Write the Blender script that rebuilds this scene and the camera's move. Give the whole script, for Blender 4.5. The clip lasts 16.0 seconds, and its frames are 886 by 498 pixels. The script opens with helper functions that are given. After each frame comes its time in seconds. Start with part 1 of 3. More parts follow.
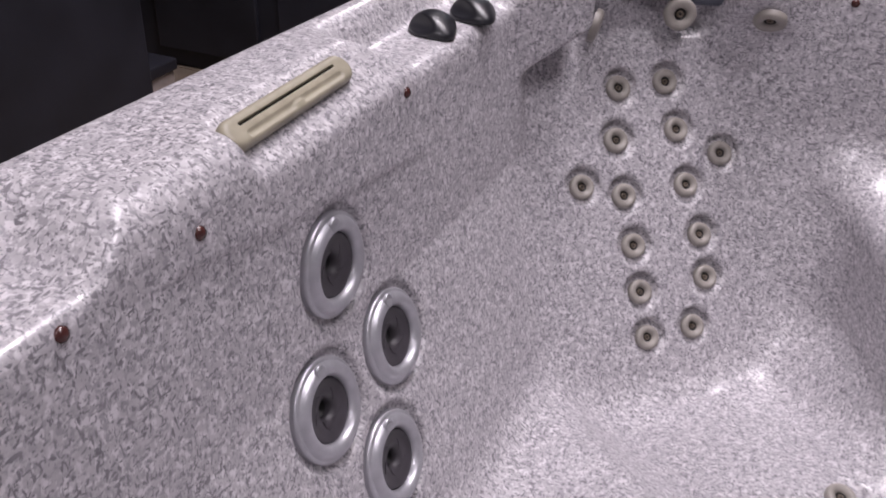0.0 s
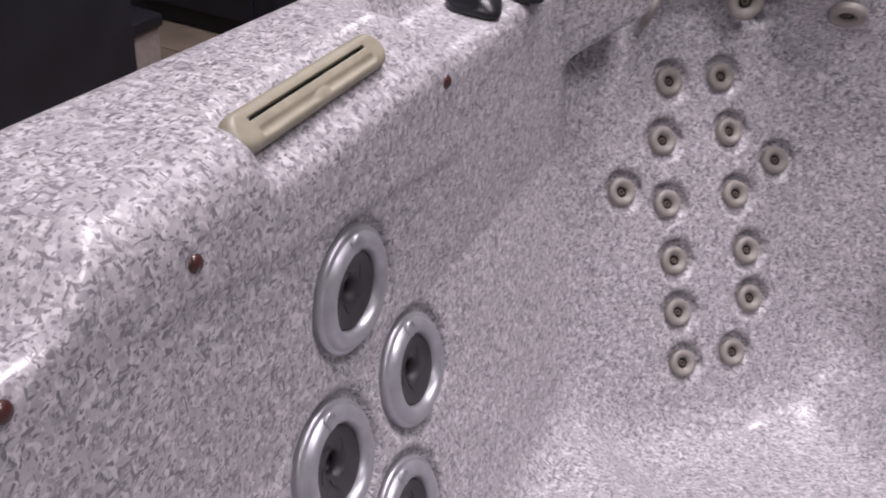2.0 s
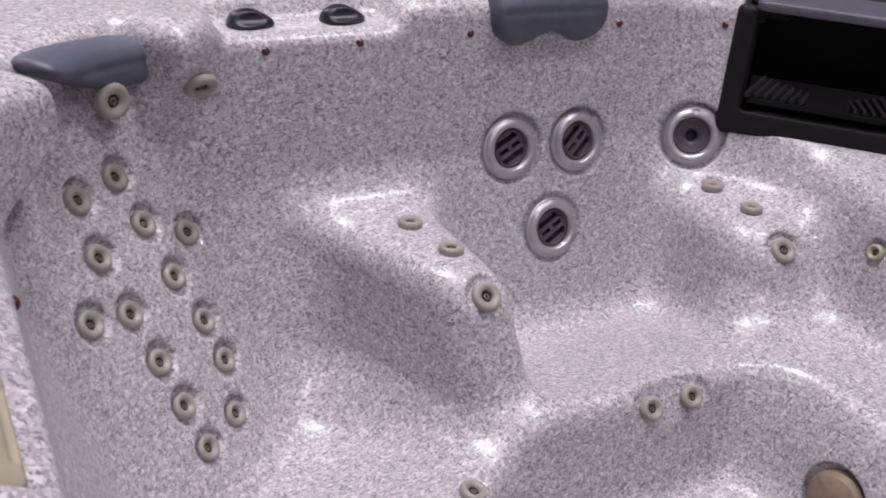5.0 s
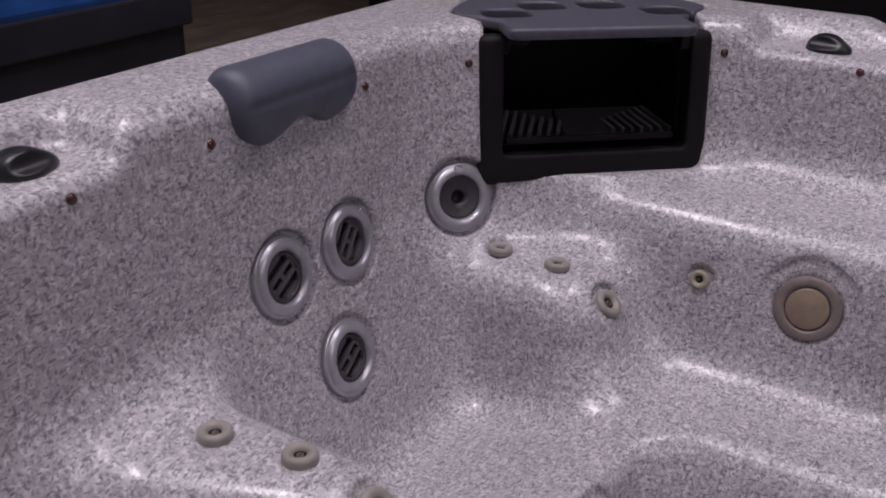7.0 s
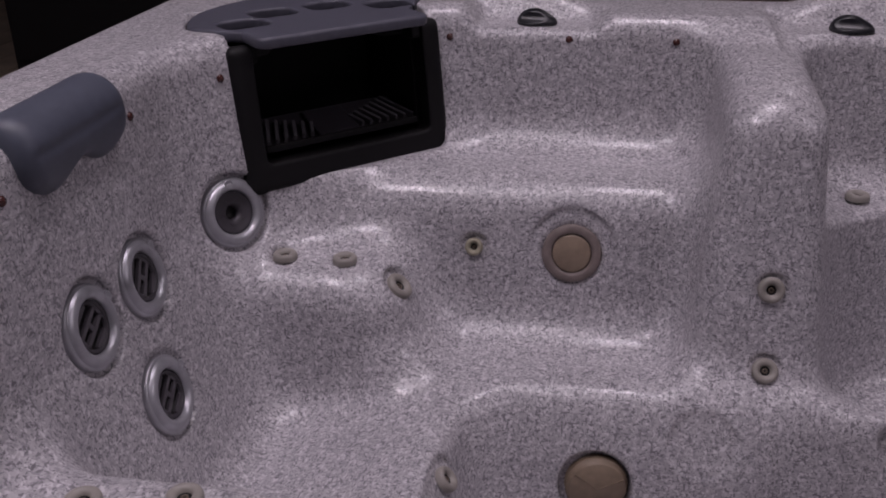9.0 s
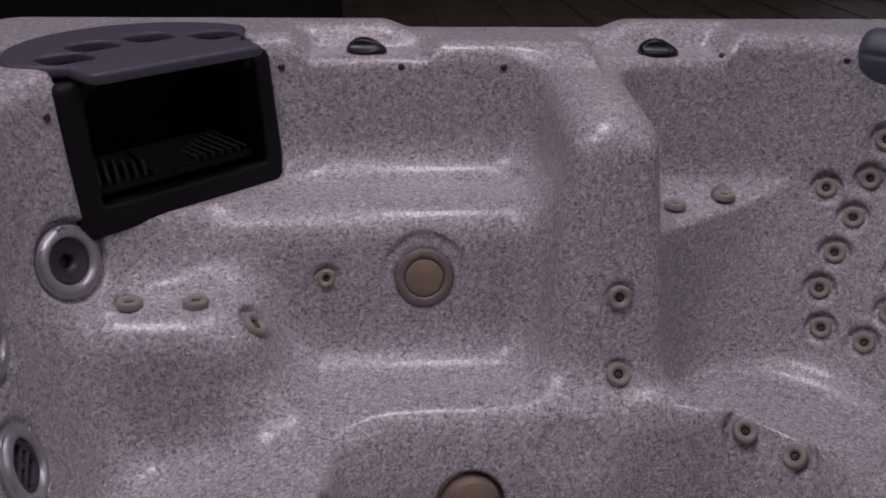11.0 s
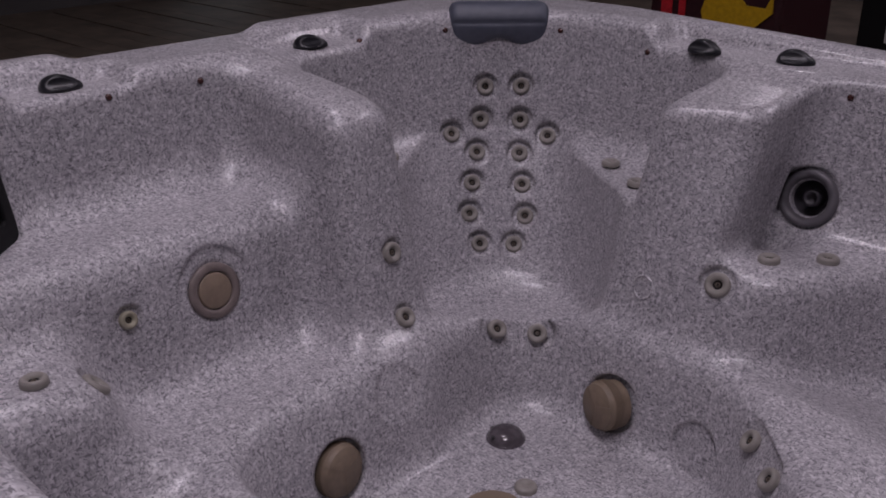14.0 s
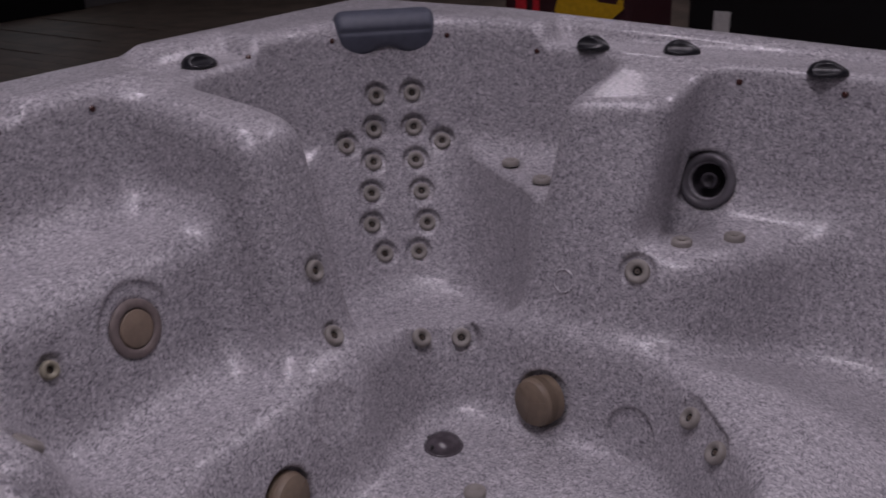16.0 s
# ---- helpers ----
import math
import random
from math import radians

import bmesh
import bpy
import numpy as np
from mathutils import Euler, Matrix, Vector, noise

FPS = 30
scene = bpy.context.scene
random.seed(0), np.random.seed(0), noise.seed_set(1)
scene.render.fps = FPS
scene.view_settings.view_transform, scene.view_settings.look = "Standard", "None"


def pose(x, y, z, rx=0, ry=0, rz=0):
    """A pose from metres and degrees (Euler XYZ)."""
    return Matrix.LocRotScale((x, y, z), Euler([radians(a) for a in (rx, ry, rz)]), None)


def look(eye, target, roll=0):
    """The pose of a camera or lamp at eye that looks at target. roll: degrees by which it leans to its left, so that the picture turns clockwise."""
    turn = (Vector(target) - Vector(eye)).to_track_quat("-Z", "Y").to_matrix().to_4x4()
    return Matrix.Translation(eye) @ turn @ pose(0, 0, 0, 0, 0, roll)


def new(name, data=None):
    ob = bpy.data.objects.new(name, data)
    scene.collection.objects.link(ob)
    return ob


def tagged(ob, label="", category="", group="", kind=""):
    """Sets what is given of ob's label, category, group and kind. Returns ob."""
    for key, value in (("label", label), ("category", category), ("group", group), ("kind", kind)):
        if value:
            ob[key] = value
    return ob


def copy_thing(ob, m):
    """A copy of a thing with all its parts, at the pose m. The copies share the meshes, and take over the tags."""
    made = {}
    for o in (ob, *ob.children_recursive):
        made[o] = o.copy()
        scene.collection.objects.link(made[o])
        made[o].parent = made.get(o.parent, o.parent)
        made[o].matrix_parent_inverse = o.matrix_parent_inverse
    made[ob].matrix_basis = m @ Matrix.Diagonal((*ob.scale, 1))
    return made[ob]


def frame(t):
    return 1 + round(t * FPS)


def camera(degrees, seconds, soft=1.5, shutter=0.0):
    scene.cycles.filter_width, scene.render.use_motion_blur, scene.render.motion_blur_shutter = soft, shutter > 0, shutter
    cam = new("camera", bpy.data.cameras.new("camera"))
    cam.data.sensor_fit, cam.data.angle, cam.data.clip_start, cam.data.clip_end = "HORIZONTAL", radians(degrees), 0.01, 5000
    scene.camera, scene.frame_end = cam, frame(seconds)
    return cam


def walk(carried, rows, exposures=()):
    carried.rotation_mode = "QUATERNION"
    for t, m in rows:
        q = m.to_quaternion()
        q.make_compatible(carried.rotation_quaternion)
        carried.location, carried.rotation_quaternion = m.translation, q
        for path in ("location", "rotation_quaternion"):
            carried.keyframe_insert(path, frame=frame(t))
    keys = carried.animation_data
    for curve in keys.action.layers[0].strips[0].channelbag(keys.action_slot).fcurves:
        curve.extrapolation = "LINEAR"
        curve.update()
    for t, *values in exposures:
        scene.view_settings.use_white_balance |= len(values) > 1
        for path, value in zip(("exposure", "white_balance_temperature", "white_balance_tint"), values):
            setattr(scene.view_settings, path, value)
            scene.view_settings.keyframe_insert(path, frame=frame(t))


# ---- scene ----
cam = camera(49.6, 16.0, soft=1.8, shutter=0.2)
PATH = [
    (0, (-0.368, -0.785, 1.292), (-1.08, 0.779, 0.269), 1.01),
    (0.5, (-0.467, -0.653, 1.257), (-1.211, 0.887, 0.221), 2.93),
    (1, (-0.517, -0.601, 1.215), (-1.306, 0.883, 0.131), 2.75),
    (1.5, (-0.524, -0.599, 1.211), (-1.27, 0.888, 0.102), 4.54),
    (2, (-0.506, -0.638, 1.239), (-1.153, 0.916, 0.16), 4.93),
    (2.5, (-0.527, -0.732, 1.284), (-0.82, 0.956, 0.252), 5.33),
    (3, (-0.586, -0.832, 1.303), (-0.638, 0.913, 0.327), 2.47),
    (3.5, (-0.671, -0.82, 1.31), (-0.587, 0.968, 0.418), 0.95),
    (4, (-0.76, -0.77, 1.311), (-0.422, 0.996, 0.437), 3.90),
    (4.5, (-0.866, -0.735, 1.292), (-0.208, 0.948, 0.434), 2.46),
    (4.7, (-0.893, -0.684, 1.308), (-0.137, 0.941, 0.421), 3.46),
    (6.8, (-0.895, -0.039, 1.265), (0.625, 0.942, 0.412), 1.55),
    (7, (-0.859, 0.018, 1.263), (0.699, 0.945, 0.418), 1.45),
    (7.5, (-0.805, 0.079, 1.267), (0.838, 0.8, 0.384), 1.44),
    (8, (-0.847, 0.132, 1.248), (0.891, 0.602, 0.377), 0.11),
    (8.2, (-0.868, 0.163, 1.253), (0.89, 0.556, 0.383), -0.16),
    (10.3, (-1.066, 0.199, 1.307), (0.747, 0.403, 0.488), -1.38),
    (10.5, (-1.049, 0.243, 1.297), (0.779, 0.361, 0.493), -0.75),
    (11, (-0.962, 0.337, 1.281), (0.863, 0.148, 0.485), 1.21),
    (11.5, (-0.893, 0.478, 1.306), (0.884, 0.049, 0.496), 2.61),
    (12, (-0.914, 0.681, 1.297), (0.788, -0.037, 0.532), 0.94),
    (12.5, (-0.882, 0.792, 1.319), (0.715, -0.109, 0.52), 0.96),
    (13, (-0.851, 0.887, 1.292), (0.665, -0.172, 0.53), -0.21),
    (13.5, (-0.821, 0.988, 1.288), (0.526, -0.255, 0.488), -0.37),
    (14, (-0.822, 1.066, 1.298), (0.465, -0.257, 0.526), -0.14),
    (14.5, (-0.836, 1.091, 1.303), (0.425, -0.266, 0.549), -0.42),
    (15, (-0.845, 1.107, 1.299), (0.402, -0.269, 0.555), -0.51),
    (15.5, (-0.81, 1.144, 1.292), (0.434, -0.228, 0.537), 0.01),
    (16, (-0.683, 1.153, 1.292), (0.35, -0.383, 0.534), -1.61),
]
EXPOSURES = [(0.0, 0.12, 6500, 7), (4.7, 0.16, 6500, 7), (6.8, -0.58, 6450, 12), (10.5, -1.15, 6500, 16), (12.6, -1.23, 6450, 17), (14.2, -1.26, 6330, 15), (16.0, -1.28, 6300, 15)]
walk(cam, [(t, look(eye, target, roll)) for t, eye, target, roll in PATH], EXPOSURES)

# ---- light: a dim showroom under fluorescent tubes ----
world = bpy.data.worlds.new("showroom_air")
scene.world = world
world.use_nodes = True
world.node_tree.nodes["Background"].inputs["Color"].default_value = (0.75, 0.78, 1.0, 1)
world.node_tree.nodes["Background"].inputs["Strength"].default_value = 0.05

CEILING = 4.3
# unseen lamps, set to fit highlights and shading; the last brightens the north-west floor
TUBES = [(-0.75, 0.45, 12), (-0.7, 1.3, 74), (0.9, -0.1, 42), (-1.0, -3.2, 60), (2.9, -6.5, 30), (-2.6, -3.2, 18), (5.0, -1.6, 12), (2.6, 3.6, 5), (-1.7, 5.3, 60)]
for tx, ty, watts in TUBES:
    lamp = bpy.data.lights.new("tube_light", "AREA")
    lamp.shape, lamp.size, lamp.size_y, lamp.energy = "RECTANGLE", 1.2, 0.16 if ty < -5 else 0.5, watts
    lamp.spread = radians(150)
    lamp.color = (1.0, 0.895, 0.98)
    new("tube_light", lamp).matrix_world = pose(tx, ty, CEILING - 0.11, 0, 0, 90 if ty < -5 else 0)


# ---- materials ----
def material(name, colour, rough=0.5, metal=0.0, coat=0.0, vary=0.06, scale=60.0, bump=0.0, bump_scale=300.0):
    m = bpy.data.materials.new(name)
    m.use_nodes = True
    nodes, links = m.node_tree.nodes, m.node_tree.links
    b = nodes["Principled BSDF"]
    b.inputs["Roughness"].default_value, b.inputs["Metallic"].default_value = rough, metal
    b.inputs["Coat Weight"].default_value, b.inputs["Coat Roughness"].default_value = coat, 0.12
    tex = nodes.new("ShaderNodeTexCoord")
    grain = nodes.new("ShaderNodeTexNoise")
    grain.inputs["Scale"].default_value, grain.inputs["Detail"].default_value = scale, 4
    links.new(tex.outputs["Object"], grain.inputs["Vector"])
    ramp = nodes.new("ShaderNodeValToRGB")
    for e, f in zip(ramp.color_ramp.elements, (1 - vary * 2.5, 1 + vary * 2.5)):
        e.color = (*(min(1, c * f) for c in colour), 1)
    ramp.color_ramp.elements[0].position, ramp.color_ramp.elements[1].position = 0.3, 0.7
    links.new(grain.outputs["Fac"], ramp.inputs["Fac"])
    links.new(ramp.outputs["Color"], b.inputs["Base Color"])
    rr = nodes.new("ShaderNodeMapRange")
    rr.inputs["To Min"].default_value, rr.inputs["To Max"].default_value = rough * 0.8, min(1, rough * 1.2)
    links.new(grain.outputs["Fac"], rr.inputs["Value"])
    links.new(rr.outputs["Result"], b.inputs["Roughness"])
    if bump:
        fine = nodes.new("ShaderNodeTexNoise")
        fine.inputs["Scale"].default_value, fine.inputs["Detail"].default_value = bump_scale, 3
        links.new(tex.outputs["Object"], fine.inputs["Vector"])
        bp = nodes.new("ShaderNodeBump")
        bp.inputs["Strength"].default_value, bp.inputs["Distance"].default_value = bump, 0.002
        links.new(fine.outputs["Fac"], bp.inputs["Height"])
        links.new(bp.outputs["Normal"], b.inputs["Normal"])
    return m


def speckled_acrylic():
    """Pale lavender-grey acrylic with short dark and white flakes."""
    m = bpy.data.materials.new("speckled_acrylic")
    m.use_nodes = True
    nodes, links = m.node_tree.nodes, m.node_tree.links
    b = nodes["Principled BSDF"]
    tex = nodes.new("ShaderNodeTexCoord")

    def noise_at(scale, detail, distort=0.0):
        n = nodes.new("ShaderNodeTexNoise")
        n.inputs["Scale"].default_value, n.inputs["Detail"].default_value = scale, detail
        n.inputs["Roughness"].default_value, n.inputs["Distortion"].default_value = 0.55, distort
        links.new(tex.outputs["Object"], n.inputs["Vector"])
        return n.outputs["Fac"]

    def ramp(fac, stops):
        r = nodes.new("ShaderNodeValToRGB")
        while len(r.color_ramp.elements) < len(stops):
            r.color_ramp.elements.new(0.5)
        for e, (p, c) in zip(r.color_ramp.elements, stops):
            e.position, e.color = p, (*c, 1)
        links.new(fac, r.inputs["Fac"])
        return r.outputs["Color"]

    def mix(fac, a, c):
        n = nodes.new("ShaderNodeMix")
        n.data_type = "RGBA"
        links.new(fac, n.inputs[0])
        links.new(a, n.inputs[6])
        links.new(c, n.inputs[7])
        return n.outputs[2]

    ground = ramp(noise_at(60, 2, 0.3), [(0.30, (0.385, 0.369, 0.389)), (0.70, (0.508, 0.488, 0.512))])
    middle = ramp(noise_at(160, 1.2, 0.6), [(0.41, (1, 1, 1)), (0.50, (0, 0, 0))])

    def dashes(turn, stretch):
        """Short flecks drawn out along one direction."""
        mp = nodes.new("ShaderNodeMapping")
        mp.inputs["Rotation"].default_value, mp.inputs["Scale"].default_value = turn, stretch
        links.new(tex.outputs["Object"], mp.inputs["Vector"])
        n = nodes.new("ShaderNodeTexNoise")
        n.inputs["Scale"].default_value, n.inputs["Detail"].default_value = 1.0, 1.0
        n.inputs["Roughness"].default_value, n.inputs["Distortion"].default_value = 0.5, 0.4
        links.new(mp.outputs["Vector"], n.inputs["Vector"])
        return ramp(n.outputs["Fac"], [(0.318, (1, 1, 1)), (0.385, (0, 0, 0))])

    def lighter(a, c):
        n = nodes.new("ShaderNodeMix")
        n.data_type, n.blend_type = "RGBA", "LIGHTEN"
        n.inputs[0].default_value = 1.0
        links.new(a, n.inputs[6])
        links.new(c, n.inputs[7])
        return n.outputs[2]

    dark = lighter(lighter(dashes((0.4, 0.3, 0.2), (96, 222, 222)), dashes((0.2, 0.5, 0.9), (222, 96, 222))), dashes((0.6, 0.2, 0.5), (222, 222, 96)))
    white = ramp(noise_at(135, 1.0, 0.5), [(0.53, (0, 0, 0)), (0.65, (1, 1, 1))])
    mid = ramp(noise_at(50, 2), [(0.3, (0.29, 0.279, 0.298)), (0.7, (0.37, 0.353, 0.378))])
    grey = ramp(noise_at(40, 2), [(0.3, (0.148, 0.141, 0.156)), (0.7, (0.235, 0.225, 0.246))])
    pale = ramp(noise_at(30, 2), [(0.3, (0.582, 0.562, 0.586)), (0.7, (0.648, 0.627, 0.648))])
    col = mix(dark, mix(white, mix(middle, ground, mid), pale), grey)
    links.new(col, b.inputs["Base Color"])
    rr = nodes.new("ShaderNodeMapRange")
    rr.inputs["To Min"].default_value, rr.inputs["To Max"].default_value = 0.30, 0.46
    links.new(noise_at(14, 3), rr.inputs["Value"])
    links.new(rr.outputs["Result"], b.inputs["Roughness"])
    b.inputs["Coat Weight"].default_value, b.inputs["Coat Roughness"].default_value = 0.27, 0.13
    bp = nodes.new("ShaderNodeBump")
    bp.inputs["Strength"].default_value, bp.inputs["Distance"].default_value = 0.08, 0.003
    links.new(noise_at(70, 2), bp.inputs["Height"])
    links.new(bp.outputs["Normal"], b.inputs["Normal"])
    links.new(bp.outputs["Normal"], b.inputs["Coat Normal"])
    return m


SHELL = speckled_acrylic()
BEIGE = material("beige_plastic", (0.31, 0.285, 0.215), 0.4, vary=0.04)
PUTTY = material("putty_grey_plastic", (0.275, 0.254, 0.232), 0.4, vary=0.04)
LENS_TAN = material("dull_tan_plastic", (0.235, 0.178, 0.13), 0.45, vary=0.05)
TAN = material("tan_ribbed_plastic", (0.215, 0.163, 0.115), 0.5, vary=0.05)
SILVER = material("brushed_silver_plastic", (0.42, 0.42, 0.45), 0.38, metal=0.6, vary=0.04)
GREY_PLASTIC = material("grey_plastic", (0.12, 0.112, 0.124), 0.35, vary=0.05)
INSERT = material("dark_violet_grey_plastic", (0.045, 0.040, 0.048), 0.45, vary=0.06)
GRILLE = material("grey_violet_grille_plastic", (0.075, 0.068, 0.078), 0.36, vary=0.06)
# near-black colour that stands in for the shade inside openings and slots
DARK = material("opening_shade_black", (0.012, 0.011, 0.012), 0.5, vary=0.05)
BLACK = material("glossy_black_plastic", (0.014, 0.014, 0.018), 0.34, vary=0.05)
HOUSING = material("satin_black_plastic", (0.006, 0.0055, 0.0065), 0.6, vary=0.08, bump=0.1)
HOUSING.node_tree.nodes["Principled BSDF"].inputs["Specular IOR Level"].default_value = 0.25
BASKET = material("basket_plastic", (0.13, 0.122, 0.135), 0.4, vary=0.06)
NOZZLE = material("brown_grey_nozzle", (0.13, 0.10, 0.075), 0.4, vary=0.06)
LID = material("slate_grey_plastic", (0.082, 0.082, 0.107), 0.45, vary=0.06, bump=0.15)
FOAM = material("slate_blue_foam", (0.078, 0.086, 0.116), 0.45, vary=0.05, bump=0.25, bump_scale=700)
AMBER = material("amber_lens", (0.065, 0.022, 0.02), 0.25, vary=0.1)
SMOKE = material("smoked_lens", (0.085, 0.072, 0.082), 0.14, vary=0.1)
FROST = material("frosted_grey_plastic", (0.185, 0.15, 0.14), 0.5, vary=0.06)

# ---- smooth solids ----
def smin(a, b, k):
    h = np.clip(0.5 + 0.5 * (b - a) / k, 0, 1)
    return b + (a - b) * h - k * h * (1 - h)


def smax(a, b, k):
    return -smin(-a, -b, k)


def rounded_square(x, y, hx, hy, r):
    qx, qy = np.abs(x) - hx + r, np.abs(y) - hy + r
    return np.hypot(np.maximum(qx, 0), np.maximum(qy, 0)) + np.minimum(np.maximum(qx, qy), 0) - r


def rounded_box(x, y, z, hx, hy, hz, r):
    q = [np.abs(c) - h + r for c, h in ((x, hx), (y, hy), (z, hz))]
    outside = np.sqrt(sum(np.maximum(c, 0) ** 2 for c in q))
    return outside + np.minimum(np.maximum(np.maximum(q[0], q[1]), q[2]), 0) - r


def step(a, b, t):
    t = np.clip((t - a) / (b - a), 0, 1)
    return t * t * (3 - 2 * t)


S2 = math.sqrt(0.5)
RIM = 0.93


def pillar(x, y, z, back, mid, half, broad, low, lean, twist=0.0):
    """A pillar that stands out of the wall at +x, with a sloping shoulder."""
    front = (0.440 + back + 0.20 * (z - 0.425) + twist * (y - mid) * step(0.58, 0.80, z)) - x
    side = np.maximum(y - (mid + half) + (0.10 if broad == 0 else -0.09) * (z - 0.6), low + lean * (z - 0.6) - y)
    top = (z - (0.852 + 0.13 * (x - back - 0.56))) if broad == 0 else (z - (0.836 + 0.13 * (x - back - 0.56)))
    return smax(smax(front, side, 0.06 if broad == 0 else 0.05), top, 0.06 if broad == 0 else 0.03)


def arm(x, y, z):
    """The low arm between a pillar at +x and the corner seat."""
    front = (0.565 + 0.20 * (z - 0.45)) - x
    side = np.maximum(-0.52 - y, y + 0.1)
    return smax(smax(front, side, 0.04), z - 0.605, 0.018)


def ledge_cut(x, y, z, a, b, depth, floor, ramp=0.6, rise=0.5):
    """A flat shelf cut into the rim of the wall at +x, from y = a to b."""
    ends = np.maximum(a - y, y - b) - ramp * (z - floor)
    inside = np.maximum(x - depth - rise * (z - floor), 0.6 - x)
    return smax(smax(ends, inside, 0.03), floor - z, 0.012)


def solid(x, y, z):
    """Below zero inside the moulded shell, in metres."""
    # seat ring round the footwell; it falls towards its back
    well_half = 0.375 + 0.22 * (z - 0.30)
    well = rounded_square(x, y + 0.025, well_half, well_half + 0.015, 0.13)
    well = smax(well, (-x - y) * S2 - 0.385 - 0.2 * (z - 0.33), 0.06)
    well = smax(well, (-x + y) * S2 - 0.41 - 0.2 * (z - 0.36), 0.06)
    out = np.maximum(rounded_square(x, y + 0.025, 0.40, 0.41, 0.13), 0)
    d = smax(-well, z - (0.385 - 0.29 * np.minimum(out, 0.42)), 0.05)
    d = smin(d, z - 0.165, 0.05)
    # bench and ledge along the wall at +x
    bench = smax(smax(0.365 + 0.2 * (z - 0.38) - x, z - 0.388, 0.12), np.abs(y - 0.2) - 0.32, 0.05)
    d = smin(d, bench, 0.06)
    ledge = smax(smax(0.606 + 0.15 * (z - 0.6) - x, z - 0.665, 0.075), -0.1 - y, 0.05)
    d = smin(d, ledge, 0.085)
    # arm beside the filter corner
    arm_b = smax(smax(np.maximum(0.415 + 0.1 * (z - 0.5) - x, x - 0.70), 0.485 + 0.30 * (z - 0.5) - y, 0.10), z - 0.560, 0.08)
    d = smin(d, arm_b, 0.075)
    # arms on both sides of the upright corner seat
    d = smin(d, arm(x, y, z), 0.03)
    d = smin(d, arm(-y, -x, z), 0.03)
    # slanting arm under the deep jet at the wall at -y
    ax = -0.085 + 0.8 * (y + 0.6)
    arm_d = smax(smax(np.abs(x - ax) * 0.78 - 0.095 + 0.15 * (z - 0.5), y + 0.50 + 0.22 * (z - 0.5), 0.06), z - 0.557, 0.05)
    d = smin(d, arm_d, 0.06)
    # buckets of the two corner seats
    u, v = (x - y) * S2, (x + y) * S2
    bucket = smax(np.abs(v - 0.02) - (np.minimum(0.195 + 0.24 * (0.95 - u), 0.262) - 0.12 * (0.6 - z)), (0.272 + 0.9 * np.maximum(0, 0.62 - u)) - z, 0.05)
    d = smax(d, -smax(bucket, 0.45 - u, 0.03), 0.014)
    u, v = (y - x) * S2, (x + y) * S2
    bucket = smax(np.abs(v - 0.02) - (0.24 + 0.25 * (z - 0.42)), (0.25 + 0.30 * np.maximum(0.70 - u, 0)) - z, 0.08)
    d = smax(d, -smax(bucket, 0.40 - u, 0.03), 0.06)
    # pillars, and the arm beside the reclined corner seat
    d = smin(d, pillar(x, y, z, 0.0, -0.115, 0.105, 0, -0.200, 0.06), 0.075)
    d = smin(d, pillar(-y, -x, z, 0.045, -0.130, 0.146, 1, -0.202, 0.16, 0.30), 0.04)
    left = ((-0.205 - 0.42 * (y - 0.46) - 0.02 * (0.57 - z) - 0.4 * np.maximum(0, 0.37 - z)) - x) * 0.92
    right = x - (-0.118 + 0.18 * (0.57 - z))
    arm_a = smax(smax(smax(left, right, 0.04), 0.483 + 0.38 * (z - 0.5) - y, 0.05), z - 0.583, 0.06)
    d = smin(d, arm_a, 0.06)
    # walls, leaning outwards
    half = 0.857 - 0.11 * (0.87 - z) - 0.20 * np.maximum(0, 0.65 - z)
    wall = -rounded_square(x, y, half, half, 0.38)
    wall = smin(wall, (y + half - 0.035 * step(0.22, -0.02, x) * step(0.2, -0.2, y)), 0.03)
    dent = step(0.0, 0.008, 0.832 - 0.16 * (y + 0.12) - z) * step(0.38, 0.6, z) * step(0.24, 0.12, y) * step(-0.34, -0.2, y)
    wall = wall + 0.004 * dent * step(-0.6, -0.7, x)
    d = smin(d, wall, 0.08)
    # reclined back of the other corner seat, and the corner that carries the filter
    back = (1.012 + 0.50 * (z - 0.716) - u) * 0.88
    hollow = smax(smax(0.017 - back, -0.012 - 0.190 * step(0.42, 0.66, z) - v, 0.03), smax(v - 0.08, z - 0.86, 0.04), 0.03)
    d = smax(d, -smax(hollow, 0.75 - u, 0.02), 0.03)
    d = smin(d, back, 0.03)
    d = smin(d, 0.918 + 0.17 * (z - 0.7) - (x + y) * S2, 0.08)
    # collar on both sides of the pillow niche
    lobe = smax(smax(0.960 - u, 0.790 + 0.50 * (v + 0.20) - z, 0.012), v + 0.085, 0.03)
    d = smin(d, np.maximum(lobe, -0.45 - v), 0.018)
    soffit = 0.1 * (x + 0.524) - 0.72 * (y - 0.812) - 0.68 * (z - 0.828)
    lobe = smax(smax(0.935 - u, soffit, 0.02), 0.125 - v, 0.03)
    d = smin(d, np.maximum(lobe, v - 0.36), 0.025)
    d = smax(d, -smax(smax(np.abs(u - 0.90) - 0.15, np.abs(v - 0.025) - 0.125, 0.03), 0.79 - z, 0.03), 0.02)
    # rim with its shelves
    top = RIM - 0.018 * step(0.27, 0.2, y) * step(-0.25, -0.18, y) * step(0.6, 0.7, x)
    top = top - 0.04 * (0.55 - np.clip(x, -0.45, 0.55)) * step(0.90, 0.98, -y)
    d = smax(d, z - top, 0.045)
    d = smax(d, -ledge_cut(x, y, z, 0.19, 0.41, 0.950, 0.886, 0.55, 0.7), 0.026)
